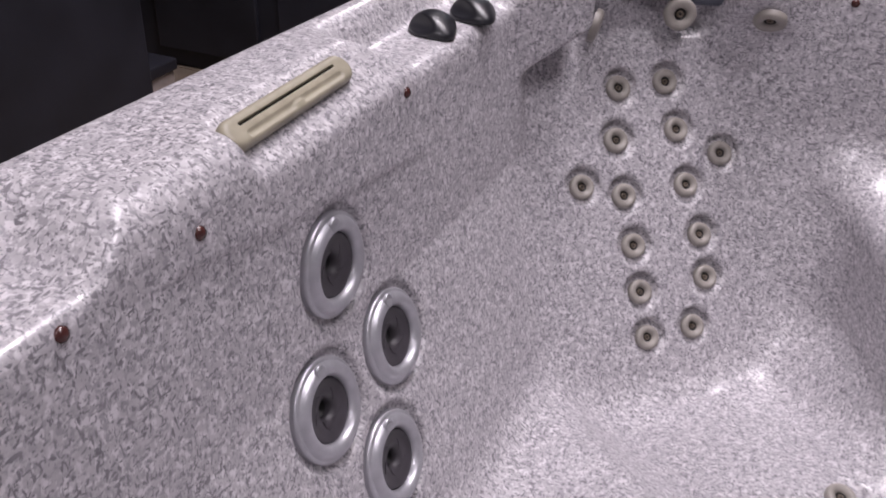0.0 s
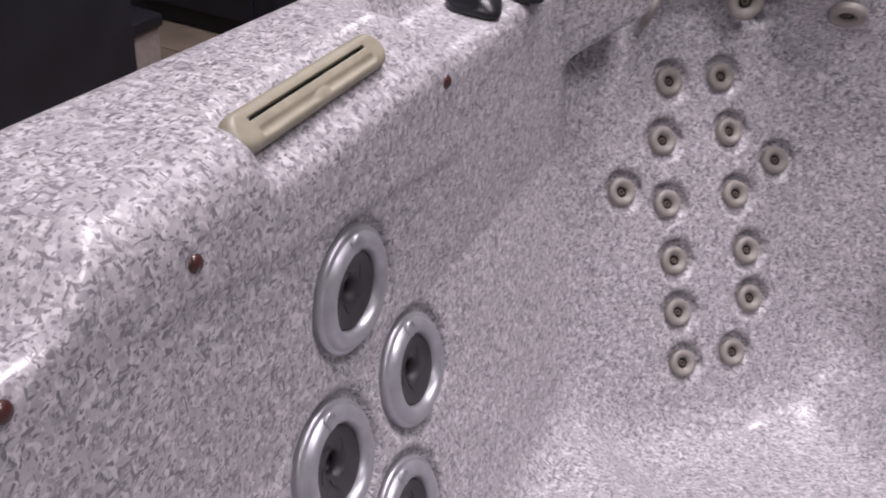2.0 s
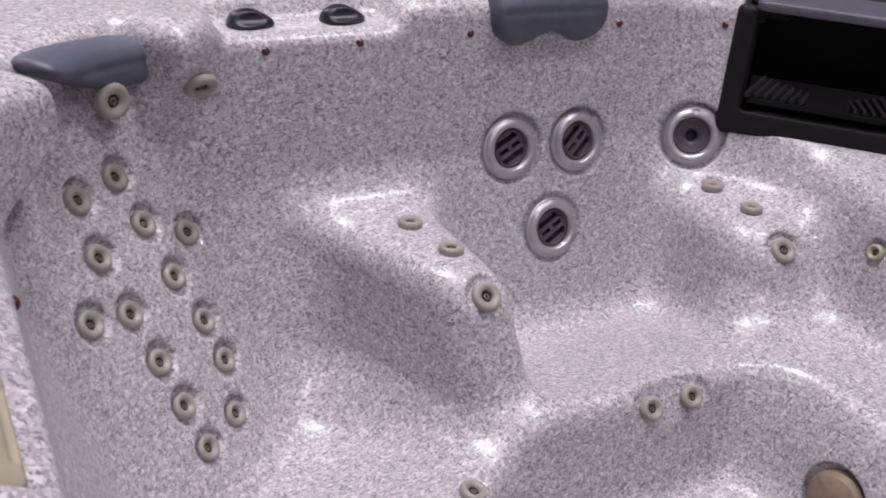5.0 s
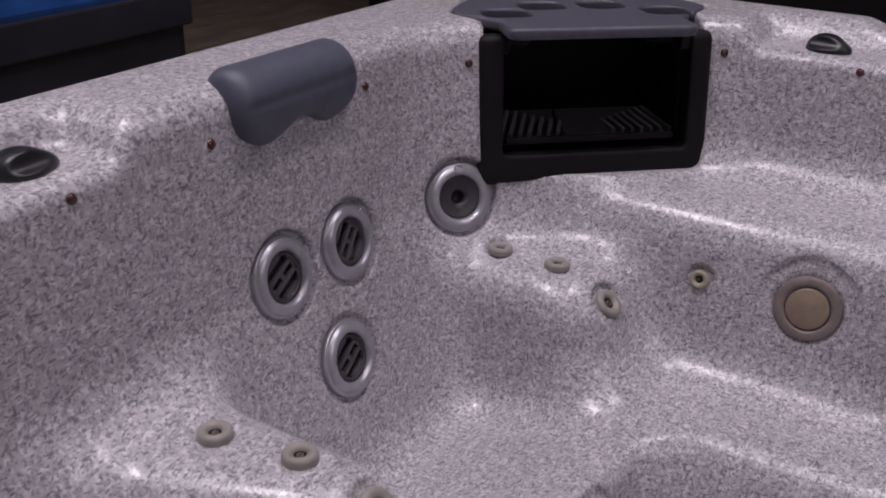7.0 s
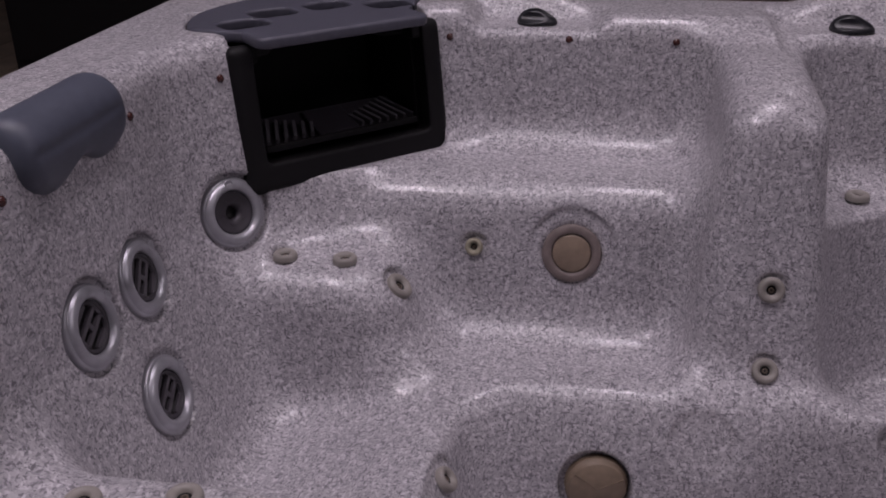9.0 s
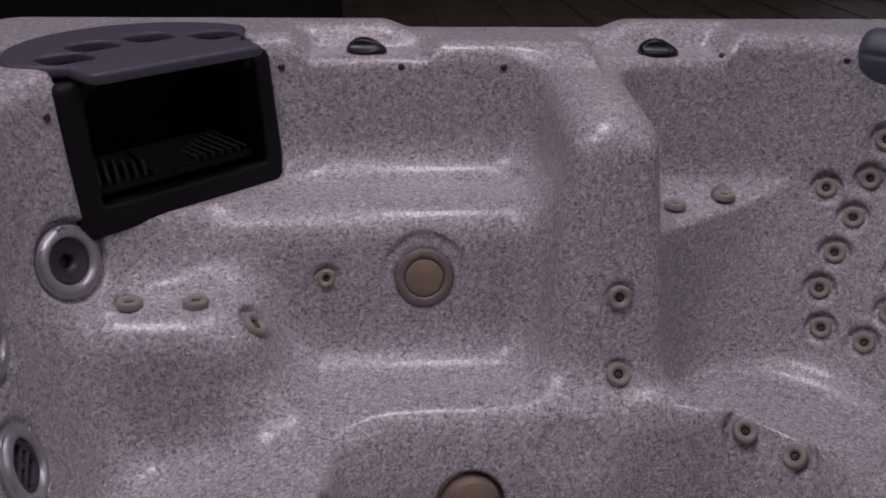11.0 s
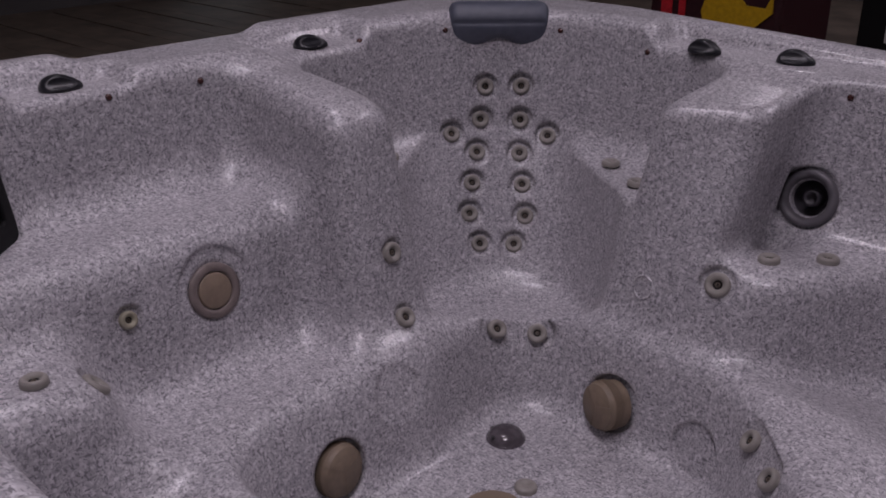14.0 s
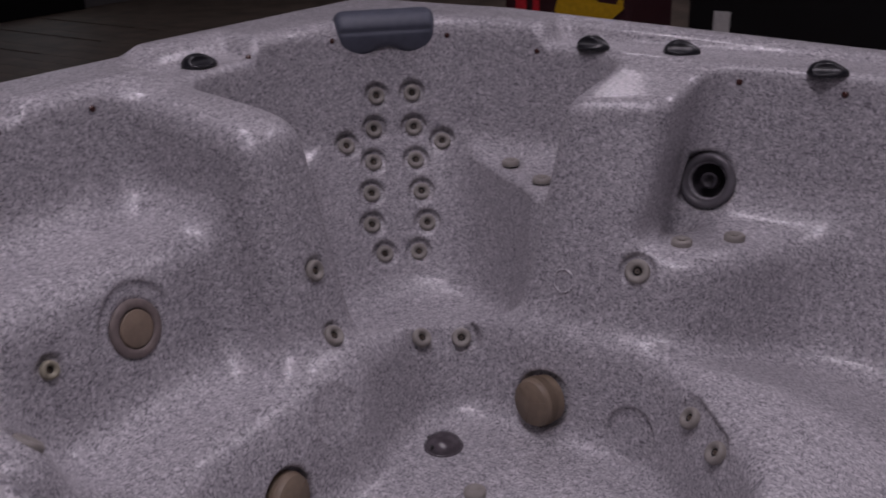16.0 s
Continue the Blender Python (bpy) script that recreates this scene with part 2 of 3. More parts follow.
    d = smax(d, -ledge_cut(x, y, z, -0.40, -0.15, 0.950, 0.886, 0.6, 0.7), 0.028)
    d = smax(d, -ledge_cut(y, x, z, -0.47, -0.17, 0.955, 0.884), 0.025)
    d = smax(d, -ledge_cut(-x, y, z, 0.205, 0.50, 0.950, 0.884, 0.9), 0.022)
    d = smax(d, -ledge_cut(-x, y, z, -0.75, -0.340, 0.965, 0.888, 1.2, 0.65), 0.016)
    d = smax(d, -ledge_cut(-y, x, z, -0.40, 0.36, 0.955, 0.880), 0.025)
    # slanted facet that carries the waterfall strip
    facet = 0.574 * (x + 0.896) + 0.819 * (z - 0.908)
    d = smax(d, -smax(smax(-facet, np.maximum(-0.125 - y, y - 0.26) * 0.35, 0.01), x + 0.80, 0.01), 0.006)
    d = smax(d, rounded_square(x - 0.0175 - 0.045 * y * step(-0.4, -0.6, x), y, 1.0425, 1.045, 0.08), 0.028)
    return d


# ---- meshing ----
def nets(field, lo, hi, h, coarse=1):
    """A quad mesh of the surface field = 0, by averaging the crossings in each cell and drawing them onto the surface."""
    n = [int(math.ceil((b - a) / h / coarse)) * coarse + 1 for a, b in zip(lo, hi)]
    axes = [a + h * np.arange(c) for a, c in zip(lo, n)]
    if coarse > 1:
        rough = np.stack(np.meshgrid(*(a[::coarse] for a in axes), indexing="ij"), -1).reshape(-1, 3)
        v = field(*rough.T).reshape([len(a[::coarse]) for a in axes])
        for ax in range(3):
            v = np.repeat(v, coarse, axis=ax)
            v = np.roll(v, coarse // 2, axis=ax)
            v = np.take(v, range(n[ax]), axis=ax)
        near = np.argwhere(np.abs(v) < h * coarse * 1.6)
        v[tuple(near.T)] = field(*(axes[c][near[:, c]] for c in range(3)))
    else:
        pts = np.stack(np.meshgrid(*axes, indexing="ij"), -1).reshape(-1, 3)
        v = field(*pts.T).reshape(n)
    neg = v < 0
    cells = [c - 1 for c in n]
    corners = [(i, j, k) for i in (0, 1) for j in (0, 1) for k in (0, 1)]
    count = sum(neg[i : i + cells[0], j : j + cells[1], k : k + cells[2]].astype(np.int8) for i, j, k in corners)
    cell = np.argwhere((count > 0) & (count < 8))
    index = np.full(cells, -1, np.int32)
    index[tuple(cell.T)] = np.arange(len(cell))
    total, hits = np.zeros((len(cell), 3)), np.zeros(len(cell))
    for ax in range(3):
        for c in corners:
            if c[ax]:
                continue
            a = cell + c
            b = a.copy()
            b[:, ax] += 1
            va, vb = v[tuple(a.T)], v[tuple(b.T)]
            cross = (va < 0) != (vb < 0)
            t = np.where(cross, va / np.where(va == vb, 1, va - vb), 0)
            p = a.astype(float)
            p[:, ax] += t
            total += p * cross[:, None]
            hits += cross
    verts = np.array(lo) + h * total / hits[:, None]
    for _ in range(2):
        f, e = field(*verts.T), 0.3 * h
        g = np.stack([field(*(verts + e * np.eye(3)[c]).T) - f for c in range(3)], -1) / e
        move = -f[:, None] * g / np.maximum((g * g).sum(-1, keepdims=True), 0.2)
        verts = verts + np.clip(move, -0.5 * h, 0.5 * h)
    quads = []
    for ax in range(3):
        b, c = (ax + 1) % 3, (ax + 2) % 3
        lead, tail = [slice(None)] * 3, [slice(None)] * 3
        lead[ax], tail[ax] = slice(0, -1), slice(1, None)
        s0, s1 = neg[tuple(lead)], neg[tuple(tail)]
        edge = np.argwhere(s0 != s1)
        edge = edge[(edge[:, b] > 0) & (edge[:, c] > 0) & (edge[:, b] < n[b] - 1) & (edge[:, c] < n[c] - 1)]
        ring = []
        for db, dc in ((0, 0), (-1, 0), (-1, -1), (0, -1)):
            q = edge.copy()
            q[:, b] += db
            q[:, c] += dc
            ring.append(index[tuple(q.T)])
        ring = np.stack(ring, -1)
        flip = ~s0[tuple(edge.T)]
        ring[flip] = ring[flip][:, ::-1]
        quads.append(ring)
    quads = np.concatenate(quads)
    quads = quads[(quads >= 0).all(1)]
    me = bpy.data.meshes.new("moulded")
    me.vertices.add(len(verts))
    me.vertices.foreach_set("co", verts.astype(np.float32).ravel())
    me.loops.add(quads.size)
    me.loops.foreach_set("vertex_index", quads.astype(np.int32).ravel())
    me.polygons.add(len(quads))
    me.polygons.foreach_set("loop_start", np.arange(0, quads.size, 4, dtype=np.int32))
    me.polygons.foreach_set("use_smooth", np.ones(len(quads), bool))
    me.update(calc_edges=True)
    me.validate()
    return me


def part(name, data, mat, parent=None, label="", at=None):
    """Links a mesh, or a bmesh made into one, as one object under a thing or a part."""
    if isinstance(data, bmesh.types.BMesh):
        me = bpy.data.meshes.new(name)
        bmesh.ops.recalc_face_normals(data, faces=data.faces)
        data.to_mesh(me)
        data.free()
        data = me
    if not data.materials:
        data.materials.append(mat)
    ob = new(name, data)
    if parent:
        ob.parent = parent
    if at is not None:
        ob.matrix_basis = at
    return tagged(ob, label)


def lathe(profile, n=40):
    """A turned form round z from (radius, height) pairs."""
    bm = bmesh.new()
    rings = []
    for r, z in profile:
        if r < 1e-6:
            rings.append([bm.verts.new((0, 0, z))])
        else:
            rings.append([bm.verts.new((r * math.cos(a), r * math.sin(a), z)) for a in np.linspace(0, 2 * math.pi, n, endpoint=False)])
    for p, q in zip(rings, rings[1:]):
        for i in range(n):
            j = (i + 1) % n
            if len(p) == 1:
                bm.faces.new((p[0], q[i], q[j]))
            elif len(q) == 1:
                bm.faces.new((p[i], p[j], q[0]))
            else:
                bm.faces.new((p[i], p[j], q[j], q[i]))
    for f in bm.faces:
        f.smooth = True
    return bm


def box_bm(bm, sx, sy, sz, m=None, bevel=0.0):
    made = bmesh.ops.create_cube(bm, size=1, matrix=(m or Matrix()) @ Matrix.Diagonal((sx, sy, sz, 1)))
    if bevel:
        edges = list({e for v in made["verts"] for e in v.link_edges})
        bmesh.ops.bevel(bm, geom=edges, offset=bevel, segments=2, profile=0.6, affect="EDGES")
    return bm


def on_shell(p, rounds=12):
    """The nearest place on the bare shell to p and the way out of it."""
    p = np.array(p, float)
    for _ in range(rounds):
        f = float(solid(*(p[:, None]))[0])
        g = np.array([float(solid(*((p + 1e-3 * e)[:, None]))[0]) - f for e in np.eye(3)]) / 1e-3
        p = p - 0.8 * f * g / max(g @ g, 0.2)
    e = 0.012
    g = np.array([float(solid(*((p + e * d)[:, None]))[0]) - float(solid(*((p - e * d)[:, None]))[0]) for d in np.eye(3)])
    return Vector(p), Vector(g).normalized()


def facing(p, n, spin=0.0):
    """A pose at p whose z axis is n and whose y axis points up the slope."""
    z = Vector(n).normalized()
    up = Vector((0, 0, 1)) if abs(z.z) < 0.95 else Vector((0, 1, 0))
    x = up.cross(z).normalized()
    y = z.cross(x)
    m = Matrix((x, y, z)).transposed().to_4x4()
    return Matrix.Translation(p) @ m @ Matrix.Rotation(radians(spin), 4, "Z")


# ---- where the fittings sit ----
SEAT_A = [(-0.731, 0.704, 0.714), (-0.664, 0.761, 0.718), (-0.717, 0.668, 0.637), (-0.636, 0.751, 0.640), (-0.686, 0.640, 0.553),
          (-0.602, 0.726, 0.554), (-0.556, 0.702, 0.480), (-0.525, 0.673, 0.417), (-0.521, 0.618, 0.348), (-0.588, 0.558, 0.343),
          (-0.559, 0.783, 0.599), (-0.727, 0.575, 0.590), (-0.649, 0.612, 0.480), (-0.618, 0.584, 0.412)]
SEAT_C = [(0.760, -0.714, 0.747), (0.688, -0.767, 0.750), (0.752, -0.690, 0.668), (0.682, -0.760, 0.666), (0.742, -0.666, 0.590),
          (0.673, -0.751, 0.582), (0.737, -0.640, 0.515), (0.640, -0.725, 0.513), (0.724, -0.615, 0.442), (0.607, -0.699, 0.444),
          (0.697, -0.623, 0.365), (0.621, -0.675, 0.370), (0.802, -0.630, 0.631), (0.623, -0.802, 0.626)]
ARM_FRONT_JETS = [(-0.161, 0.513, 0.542), (0.497, 0.500, 0.515), (-0.029, -0.514, 0.517)]
ARM_JETS = [(-0.197, 0.717, 0.567), (-0.176, 0.607, 0.577), (0.487, 0.703, 0.556), (0.493, 0.597, 0.555),
            (-0.166, -0.681, 0.553), (-0.083, -0.603, 0.554), (0.400, -0.757, 0.605), (0.278, -0.683, 0.605), (0.765, -0.303, 0.605), (0.795, -0.412, 0.605)]
FOOT_JETS = [(-0.257, 0.324, 0.372), (-0.320, 0.262, 0.366), (0.111, 0.381, 0.337), (0.200, 0.351, 0.345), (0.395, -0.341, 0.329),
             (0.323, -0.405, 0.325), (-0.206, -0.324, 0.337), (-0.290, -0.261, 0.328), (0.476, -0.115, 0.559), (0.441, -0.116, 0.425)]
NECK_JETS = [((-0.662, 0.775, 0.828), (0.45, -0.85, 0.1)), ((-0.524, 0.812, 0.828), (0.1, -0.70, -0.66)), ((-0.774, 0.672, 0.822), (0.95, 0.12, -0.25))]
SWIRL_JETS = [(-0.845, -0.017, 0.735), (-0.815, 0.069, 0.593), (-0.818, -0.088, 0.593), (-0.778, -0.008, 0.470), (0.486, 0.787, 0.641)]
GRILLE_JETS = [(0.071, 0.834, 0.645), (0.226, 0.841, 0.640), (0.158, 0.786, 0.484)]
DEEP_JET = (-0.069, -0.777, 0.636)
VALVE = (0.611, 0.384, 0.546)
WALL_LENS = (0.600, 0.208, 0.544)
LAMPS = [(-0.863, -0.218, 0.875), (-0.851, -0.382, 0.875), (-0.856, 0.176, 0.867), (-0.405, 0.846, 0.861), (-0.240, 0.846, 0.865),
         (-0.026, 0.833, 0.869), (0.306, 0.843, 0.868), (0.520, 0.790, 0.868), (0.829, 0.457, 0.875), (0.860, 0.236, 0.868),
         (0.855, 0.038, 0.868), (0.882, -0.412, 0.874), (0.850, -0.648, 0.876), (0.631, -0.855, 0.876), (0.383, -0.862, 0.861),
         (-0.106, -0.819, 0.844), (-0.315, -0.820, 0.840)]
KNOBS = [(-0.906, 0.351, -30), (-0.884, 0.435, -30), (-0.414, 0.925, 0), (-0.252, 0.922, 0), (0.914, 0.306, 260), (0.901, -0.272, 255),
         (0.251, -0.865, 180), (0.050, -0.885, 195), (-0.270, -0.800, 195)]

SMALL, BIG = 0.0215, 0.061
RECESS = []


def seat_of(p, r, depth, tilt=0.0, way=None):
    """Finds the place of a fitting, sinks a round recess there, and gives its pose."""
    q, n = on_shell(p)
    n = Vector(way or n + Vector((0, 0, tilt))).normalized()
    RECESS.append((np.array(q), np.array(n), r, depth))
    return facing(q - n * (depth - 0.001), n)


small_poses = [seat_of(p, 0.0315, 0.0105, 0.26) for p in SEAT_A + SEAT_C] + [seat_of(p, 0.027, 0.004, 0.55 if i < 8 else 0.15) for i, p in enumerate(FOOT_JETS)]
small_poses += [Matrix.Translation((0, 0, 0.006 if i > 5 else 0.002)) @ seat_of(p, 0.026, 0.003, way=(0, 0, 1)) for i, p in enumerate(ARM_JETS)]
front_poses = [seat_of(p, 0.0355, 0.010, 0.3) for p in ARM_FRONT_JETS]
neck_poses = [facing(Vector(p), Vector(w)) for p, w in NECK_JETS]
# each pair of foot jets sits in an oval that is sunk at its upper edge
for i in (0, 2, 4, 6):
    a, b = np.array(FOOT_JETS[i]), np.array(FOOT_JETS[i + 1])
    way = (on_shell(a)[1] + on_shell(b)[1]).normalized() + Vector((0, 0, 0.22))
    for f in np.linspace(0, 1, 6):
        seat_of(a + f * (b - a), 0.039, 0.0070, way=way)
swirl_poses = [seat_of(p, BIG + 0.008, 0.009) for p in SWIRL_JETS]
grille_poses = [seat_of(p, BIG + 0.008, 0.009) for p in GRILLE_JETS]
deep_pose = seat_of(DEEP_JET, BIG + 0.004, 0.004, way=(-0.05, 0.95, 0.26))
for p in SWIRL_JETS + GRILLE_JETS:
    seat_of(p, 0.035, 0.030)
seat_of(DEEP_JET, 0.038, 0.060, way=(-0.05, 0.95, 0.26))
COVERS = [((0.357, 0.147, 0.240), (-0.92, -0.12, 0.12)), ((0.120, -0.390, 0.238), (0.30, 0.90, 0.12))]
for p, w in COVERS:
    seat_of(p, 0.060, 0.020, way=w)
valve_pose = seat_of(VALVE, 0.025, 0.005, 0.25)
seat_of((WALL_LENS[0], WALL_LENS[1], WALL_LENS[2] + 0.010), 0.074, 0.0022, 0.15)
lens_pose = seat_of(WALL_LENS, 0.056, 0.008, 0.08)
for p in ((0.357, -0.022, 0.325), (-0.084, -0.405, 0.215)):
    seat_of(p, 0.056, 0.0065)

BOX_AT = Vector((0.690, 0.628, 0.795))
LID_POSE = Matrix.Translation(BOX_AT) @ Matrix.Rotation(math.atan2(-0.733, 0.68), 4, "Z")
BOX_POSE = LID_POSE @ Matrix.Translation((-0.008, 0.0, -0.008)) @ Matrix.Rotation(radians(-8), 4, "X")
BOX_INV = np.array(BOX_POSE.inverted())
BOX_W, BOX_H = 0.212, 0.130
LID_INV = np.array(LID_POSE.inverted())


def lid_outline(x, y):
    """A straight front with clipped corners and a bowed back."""
    bow = (np.hypot(x / 0.248, (y - 0.07) / 0.225) - 1) * 0.22
    return smax(smax(bow, -0.052 - y, 0.03), np.maximum(x - 0.150, -x - 0.184) - 0.9 * np.maximum(0, y - 0.02), 0.02)


def cut_shell(x, y, z):
    d = solid(x, y, z)
    for q, n, r, depth in RECESS:
        near = np.flatnonzero((np.abs(x - q[0]) < 0.09) & (np.abs(y - q[1]) < 0.09) & (np.abs(z - q[2]) < 0.09))
        if len(near):
            o = np.stack([x[near] - q[0], y[near] - q[1], z[near] - q[2]], -1)
            along = o @ n
            across = np.sqrt(np.maximum((o * o).sum(-1) - along**2, 0))
            hole = smax(smax(across - r, -(along + depth), 0.004), along - 0.035, 0.004)
            d[near] = smax(d[near], -hole, 0.005)
    # niche for the filter housing
    bx, by, bz = (BOX_INV[c, 0] * x + BOX_INV[c, 1] * y + BOX_INV[c, 2] * z + BOX_INV[c, 3] for c in range(3))
    niche = rounded_box(bx, by - 0.06, bz - 0.05, BOX_W - 0.012, 0.16, BOX_H + 0.04, 0.02)
    d = np.maximum(d, -niche)
    # pocket under the lid
    lx, ly = (LID_INV[c, 0] * x + LID_INV[c, 1] * y + LID_INV[c, 3] for c in range(2))
    d = np.maximum(d, -np.maximum(lid_outline(lx, ly) - 0.003, 0.872 - z))
    # underside of the rim
    under = np.maximum(-rounded_square(x, y, 0.995, 0.995, 0.08), z - 0.865)
    return np.maximum(d, -under)


# ---- the hot tub ----
tub = tagged(new("hot_tub"), "square acrylic hot tub with pale speckled grey shell, empty and dry", "hot tub")
shell_mesh = nets(cut_shell, (-1.08, -1.08, 0.10), (1.08, 1.08, 0.97), 0.0056, coarse=4)
part("shell", shell_mesh, SHELL, tub, "moulded speckled lavender-grey acrylic shell")


def ring_profile(r, h):
    """A rounded trim ring."""
    return [(r * a, h * b) for a, b in ((1.0, -0.8), (1.0, 0.35), (0.95, 0.75), (0.86, 1.0), (0.74, 1.0), (0.65, 0.85), (0.58, 0.45), (0.56, -0.4))]


def small_jet(at, r=SMALL, mat=PUTTY, label="putty-coloured plastic massage jet"):
    jet = part("massage_jet", lathe([(r * 1.0, -0.003), (r, 0.004), (r * 0.94, 0.0075), (r * 0.80, 0.0095), (r * 0.64, 0.0093), (r * 0.50, 0.0072), (r * 0.38, 0.0045), (r * 0.36, -0.003)], 32), mat, tub, label, at)
    # shallow disc closing the hole; its colour gives the shade of a deeper one
    part("throat", lathe([(r * 0.39, 0.0042), (r * 0.36, 0.001), (0, 0.001)], 24), DARK, jet, "near-black disc for the shade in the nozzle opening")
    part("nozzle", lathe([(r * 0.21, 0.001), (r * 0.20, 0.0035), (r * 0.12, 0.004), (r * 0.10, 0.002)], 16), NOZZLE, jet)
    return jet


first_small = small_jet(small_poses[0])
for m in small_poses[1:]:
    copy_thing(first_small, m)
first_front = small_jet(front_poses[0], 0.0255)
for m in front_poses[1:]:
    copy_thing(first_front, m)
first_neck = small_jet(neck_poses[0], 0.027, PUTTY, "beige plastic neck jet")
for m in neck_poses[1:]:
    copy_thing(first_neck, m)


def big_ring(name, at, mat, label):
    r = BIG
    ob = part(name, lathe([(r * 1.0, -0.006), (r * 1.0, 0.004), (r * 0.985, 0.0065), (r * 0.95, 0.0080), (r * 0.925, 0.0078), (r * 0.91, 0.0090),
                           (r * 0.87, 0.0125), (r * 0.81, 0.0150), (r * 0.75, 0.0155), (r * 0.69, 0.0142), (r * 0.645, 0.0110), (r * 0.62, 0.0065), (r * 0.61, -0.003)], 64), mat, tub, label, at)
    bm = lathe([(0.0085, -0.003), (0.0085, 0.0004), (0.0072, 0.0012), (0.0060, 0.0004), (0.0045, -0.0008), (0.0, -0.0012)], 20)
    bmesh.ops.transform(bm, matrix=Matrix.Translation((0, r * 0.83, 0.0148)), verts=bm.verts)
    part("thumb_mark", bm, mat, ob, "small raised round grip mark")
    return ob


def swirl_jet(at):
    jet = big_ring("massage_jet", at, SILVER, "large silver massage jet with dark swirl insert")
    r = BIG * 0.625
    part("insert", lathe([(r, 0.003), (r * 0.97, 0.0058), (r * 0.90, 0.0060), (r * 0.80, 0.0045), (r * 0.55, 0.0030), (r * 0.36, 0.0022), (r * 0.30, -0.008)], 48), INSERT, jet, "dark violet-grey plastic insert")
    part("throat", lathe([(r * 0.35, -0.004), (r * 0.31, -0.016), (0, -0.016)], 24), DARK, jet, "dark nozzle opening")
    for k in range(5):
        bm = bmesh.new()
        strip = []
        for s in np.linspace(0, 1, 8):
            a = 2 * math.pi * k / 5 + 0.8 * s
            rad = r * (0.36 + 0.30 * s)
            z = 0.0022 + 0.0014 * s
            w = 0.0014 - 0.0008 * s
            row = []
            for off, dz in ((-w, -0.001), (-w * 0.5, 0.0007), (w * 0.5, 0.0007), (w, -0.001)):
                row.append(bm.verts.new((rad * math.cos(a) - off * math.sin(a), rad * math.sin(a) + off * math.cos(a), z + dz)))
            strip.append(row)
        for p, q in zip(strip, strip[1:]):
            for i in range(3):
                bm.faces.new((p[i], p[i + 1], q[i + 1], q[i]))
        part("vane", bm, INSERT, jet)
    return jet


def grille_jet(at):
    jet = big_ring("massage_jet", at, SILVER, "large silver massage jet with dark slotted grille")
    r = BIG * 0.625
    part("insert", lathe([(r, 0.004), (r * 0.97, 0.007), (r * 0.86, 0.0072), (r * 0.80, 0.002)], 48), INSERT, jet, "dark plastic insert rim")
    part("throat", lathe([(r * 0.84, 0.0), (r * 0.7, -0.014), (0, -0.016)], 32), DARK, jet, "dark opening behind the grille")

    def bar(cx, cy, sx, sy):
        bm = bmesh.new()
        box_bm(bm, sx, sy, 0.006, Matrix.Translation((cx, cy, 0.002)), 0.001)
        part("grille_bar", bm, GRILLE, jet)

    for cx, w in ((-0.72, 0.20), (-0.22, 0.18), (0.22, 0.18), (0.72, 0.20)):
        bar(r * cx, 0, r * w, 2 * r * math.sqrt(max(0, 0.84**2 - cx**2)))
    bar(0, 0, r * 0.30, r * 0.22)
    for cy in (-0.74, 0.74):
        bar(0, r * cy, r * 0.9, r * 0.14)
    return jet


first = swirl_jet(swirl_poses[0])
for m in swirl_poses[1:]:
    copy_thing(first, m)
first = grille_jet(grille_poses[0] @ Matrix.Rotation(radians(-64), 4, "Z"))
copy_thing(first, grille_poses[1] @ Matrix.Rotation(radians(-46), 4, "Z"))
copy_thing(first, grille_poses[2] @ Matrix.Rotation(radians(-62), 4, "Z"))

deep = part("massage_jet", lathe([(BIG, -0.004), (BIG, 0.006), (BIG * 0.93, 0.011), (BIG * 0.82, 0.012), (BIG * 0.72, 0.008), (BIG * 0.66, 0.0), (BIG * 0.63, -0.03)], 56), GREY_PLASTIC, tub, "large grey jet with deep open throat", deep_pose)
part("throat", lathe([(BIG * 0.64, -0.012), (BIG * 0.58, -0.05), (0, -0.05)], 40), INSERT, deep, "deep dark throat")
part("nozzle", lathe([(BIG * 0.30, -0.05), (BIG * 0.30, -0.018), (BIG * 0.20, -0.014), (BIG * 0.16, -0.03), (0, -0.03)], 28), INSERT, deep, "black inner nozzle")

valve = small_jet(valve_pose, 0.0165, BEIGE, "small beige plastic nozzle beside the round lens")
lens = part("wall_lens", lathe([(0.053, -0.004), (0.053, 0.004), (0.050, 0.007), (0.042, 0.0072), (0.0365, 0.0060), (0.0350, 0.0)], 48), FROST, tub, "round frosted trim ring", lens_pose)
part("lens", lathe([(0.0345, -0.001), (0.0340, 0.0055), (0.031, 0.0070), (0.0, 0.0075)], 48), LENS_TAN, lens, "flat tan plastic disc")


# ---- suction covers, drain and floor fittings ----
def suction_cover(p, toward):
    at = facing(Vector(p), Vector(toward))
    r, t = 0.051, 0.031
    bm = lathe([(r * 0.98, -0.02), (r, t * 0.62), (r * 0.99, t * 0.66), (r * 0.93, t * 0.68), (r * 0.92, t * 0.94), (r * 0.895, t), (0, t * 1.02)], 72)
    cover = part("suction_cover", bm, TAN, tub, "round tan plastic suction cover in the footwell", at)
    for k in range(72):
        a = 2 * math.pi * (k + 0.5) / 72
        bm = bmesh.new()
        box_bm(bm, 0.0022, 0.0022, t * 0.62, Matrix.Rotation(a, 4, "Z") @ Matrix.Translation((r * 1.005, 0, t * 0.28)))
        if k == 0:
            shared = part("rib", bm, TAN, cover).data
        else:
            bm.free()
            part("rib", shared, TAN, cover, at=Matrix.Rotation(2 * math.pi * k / 72, 4, "Z"))
    for k in range(3):
        bm = bmesh.new()
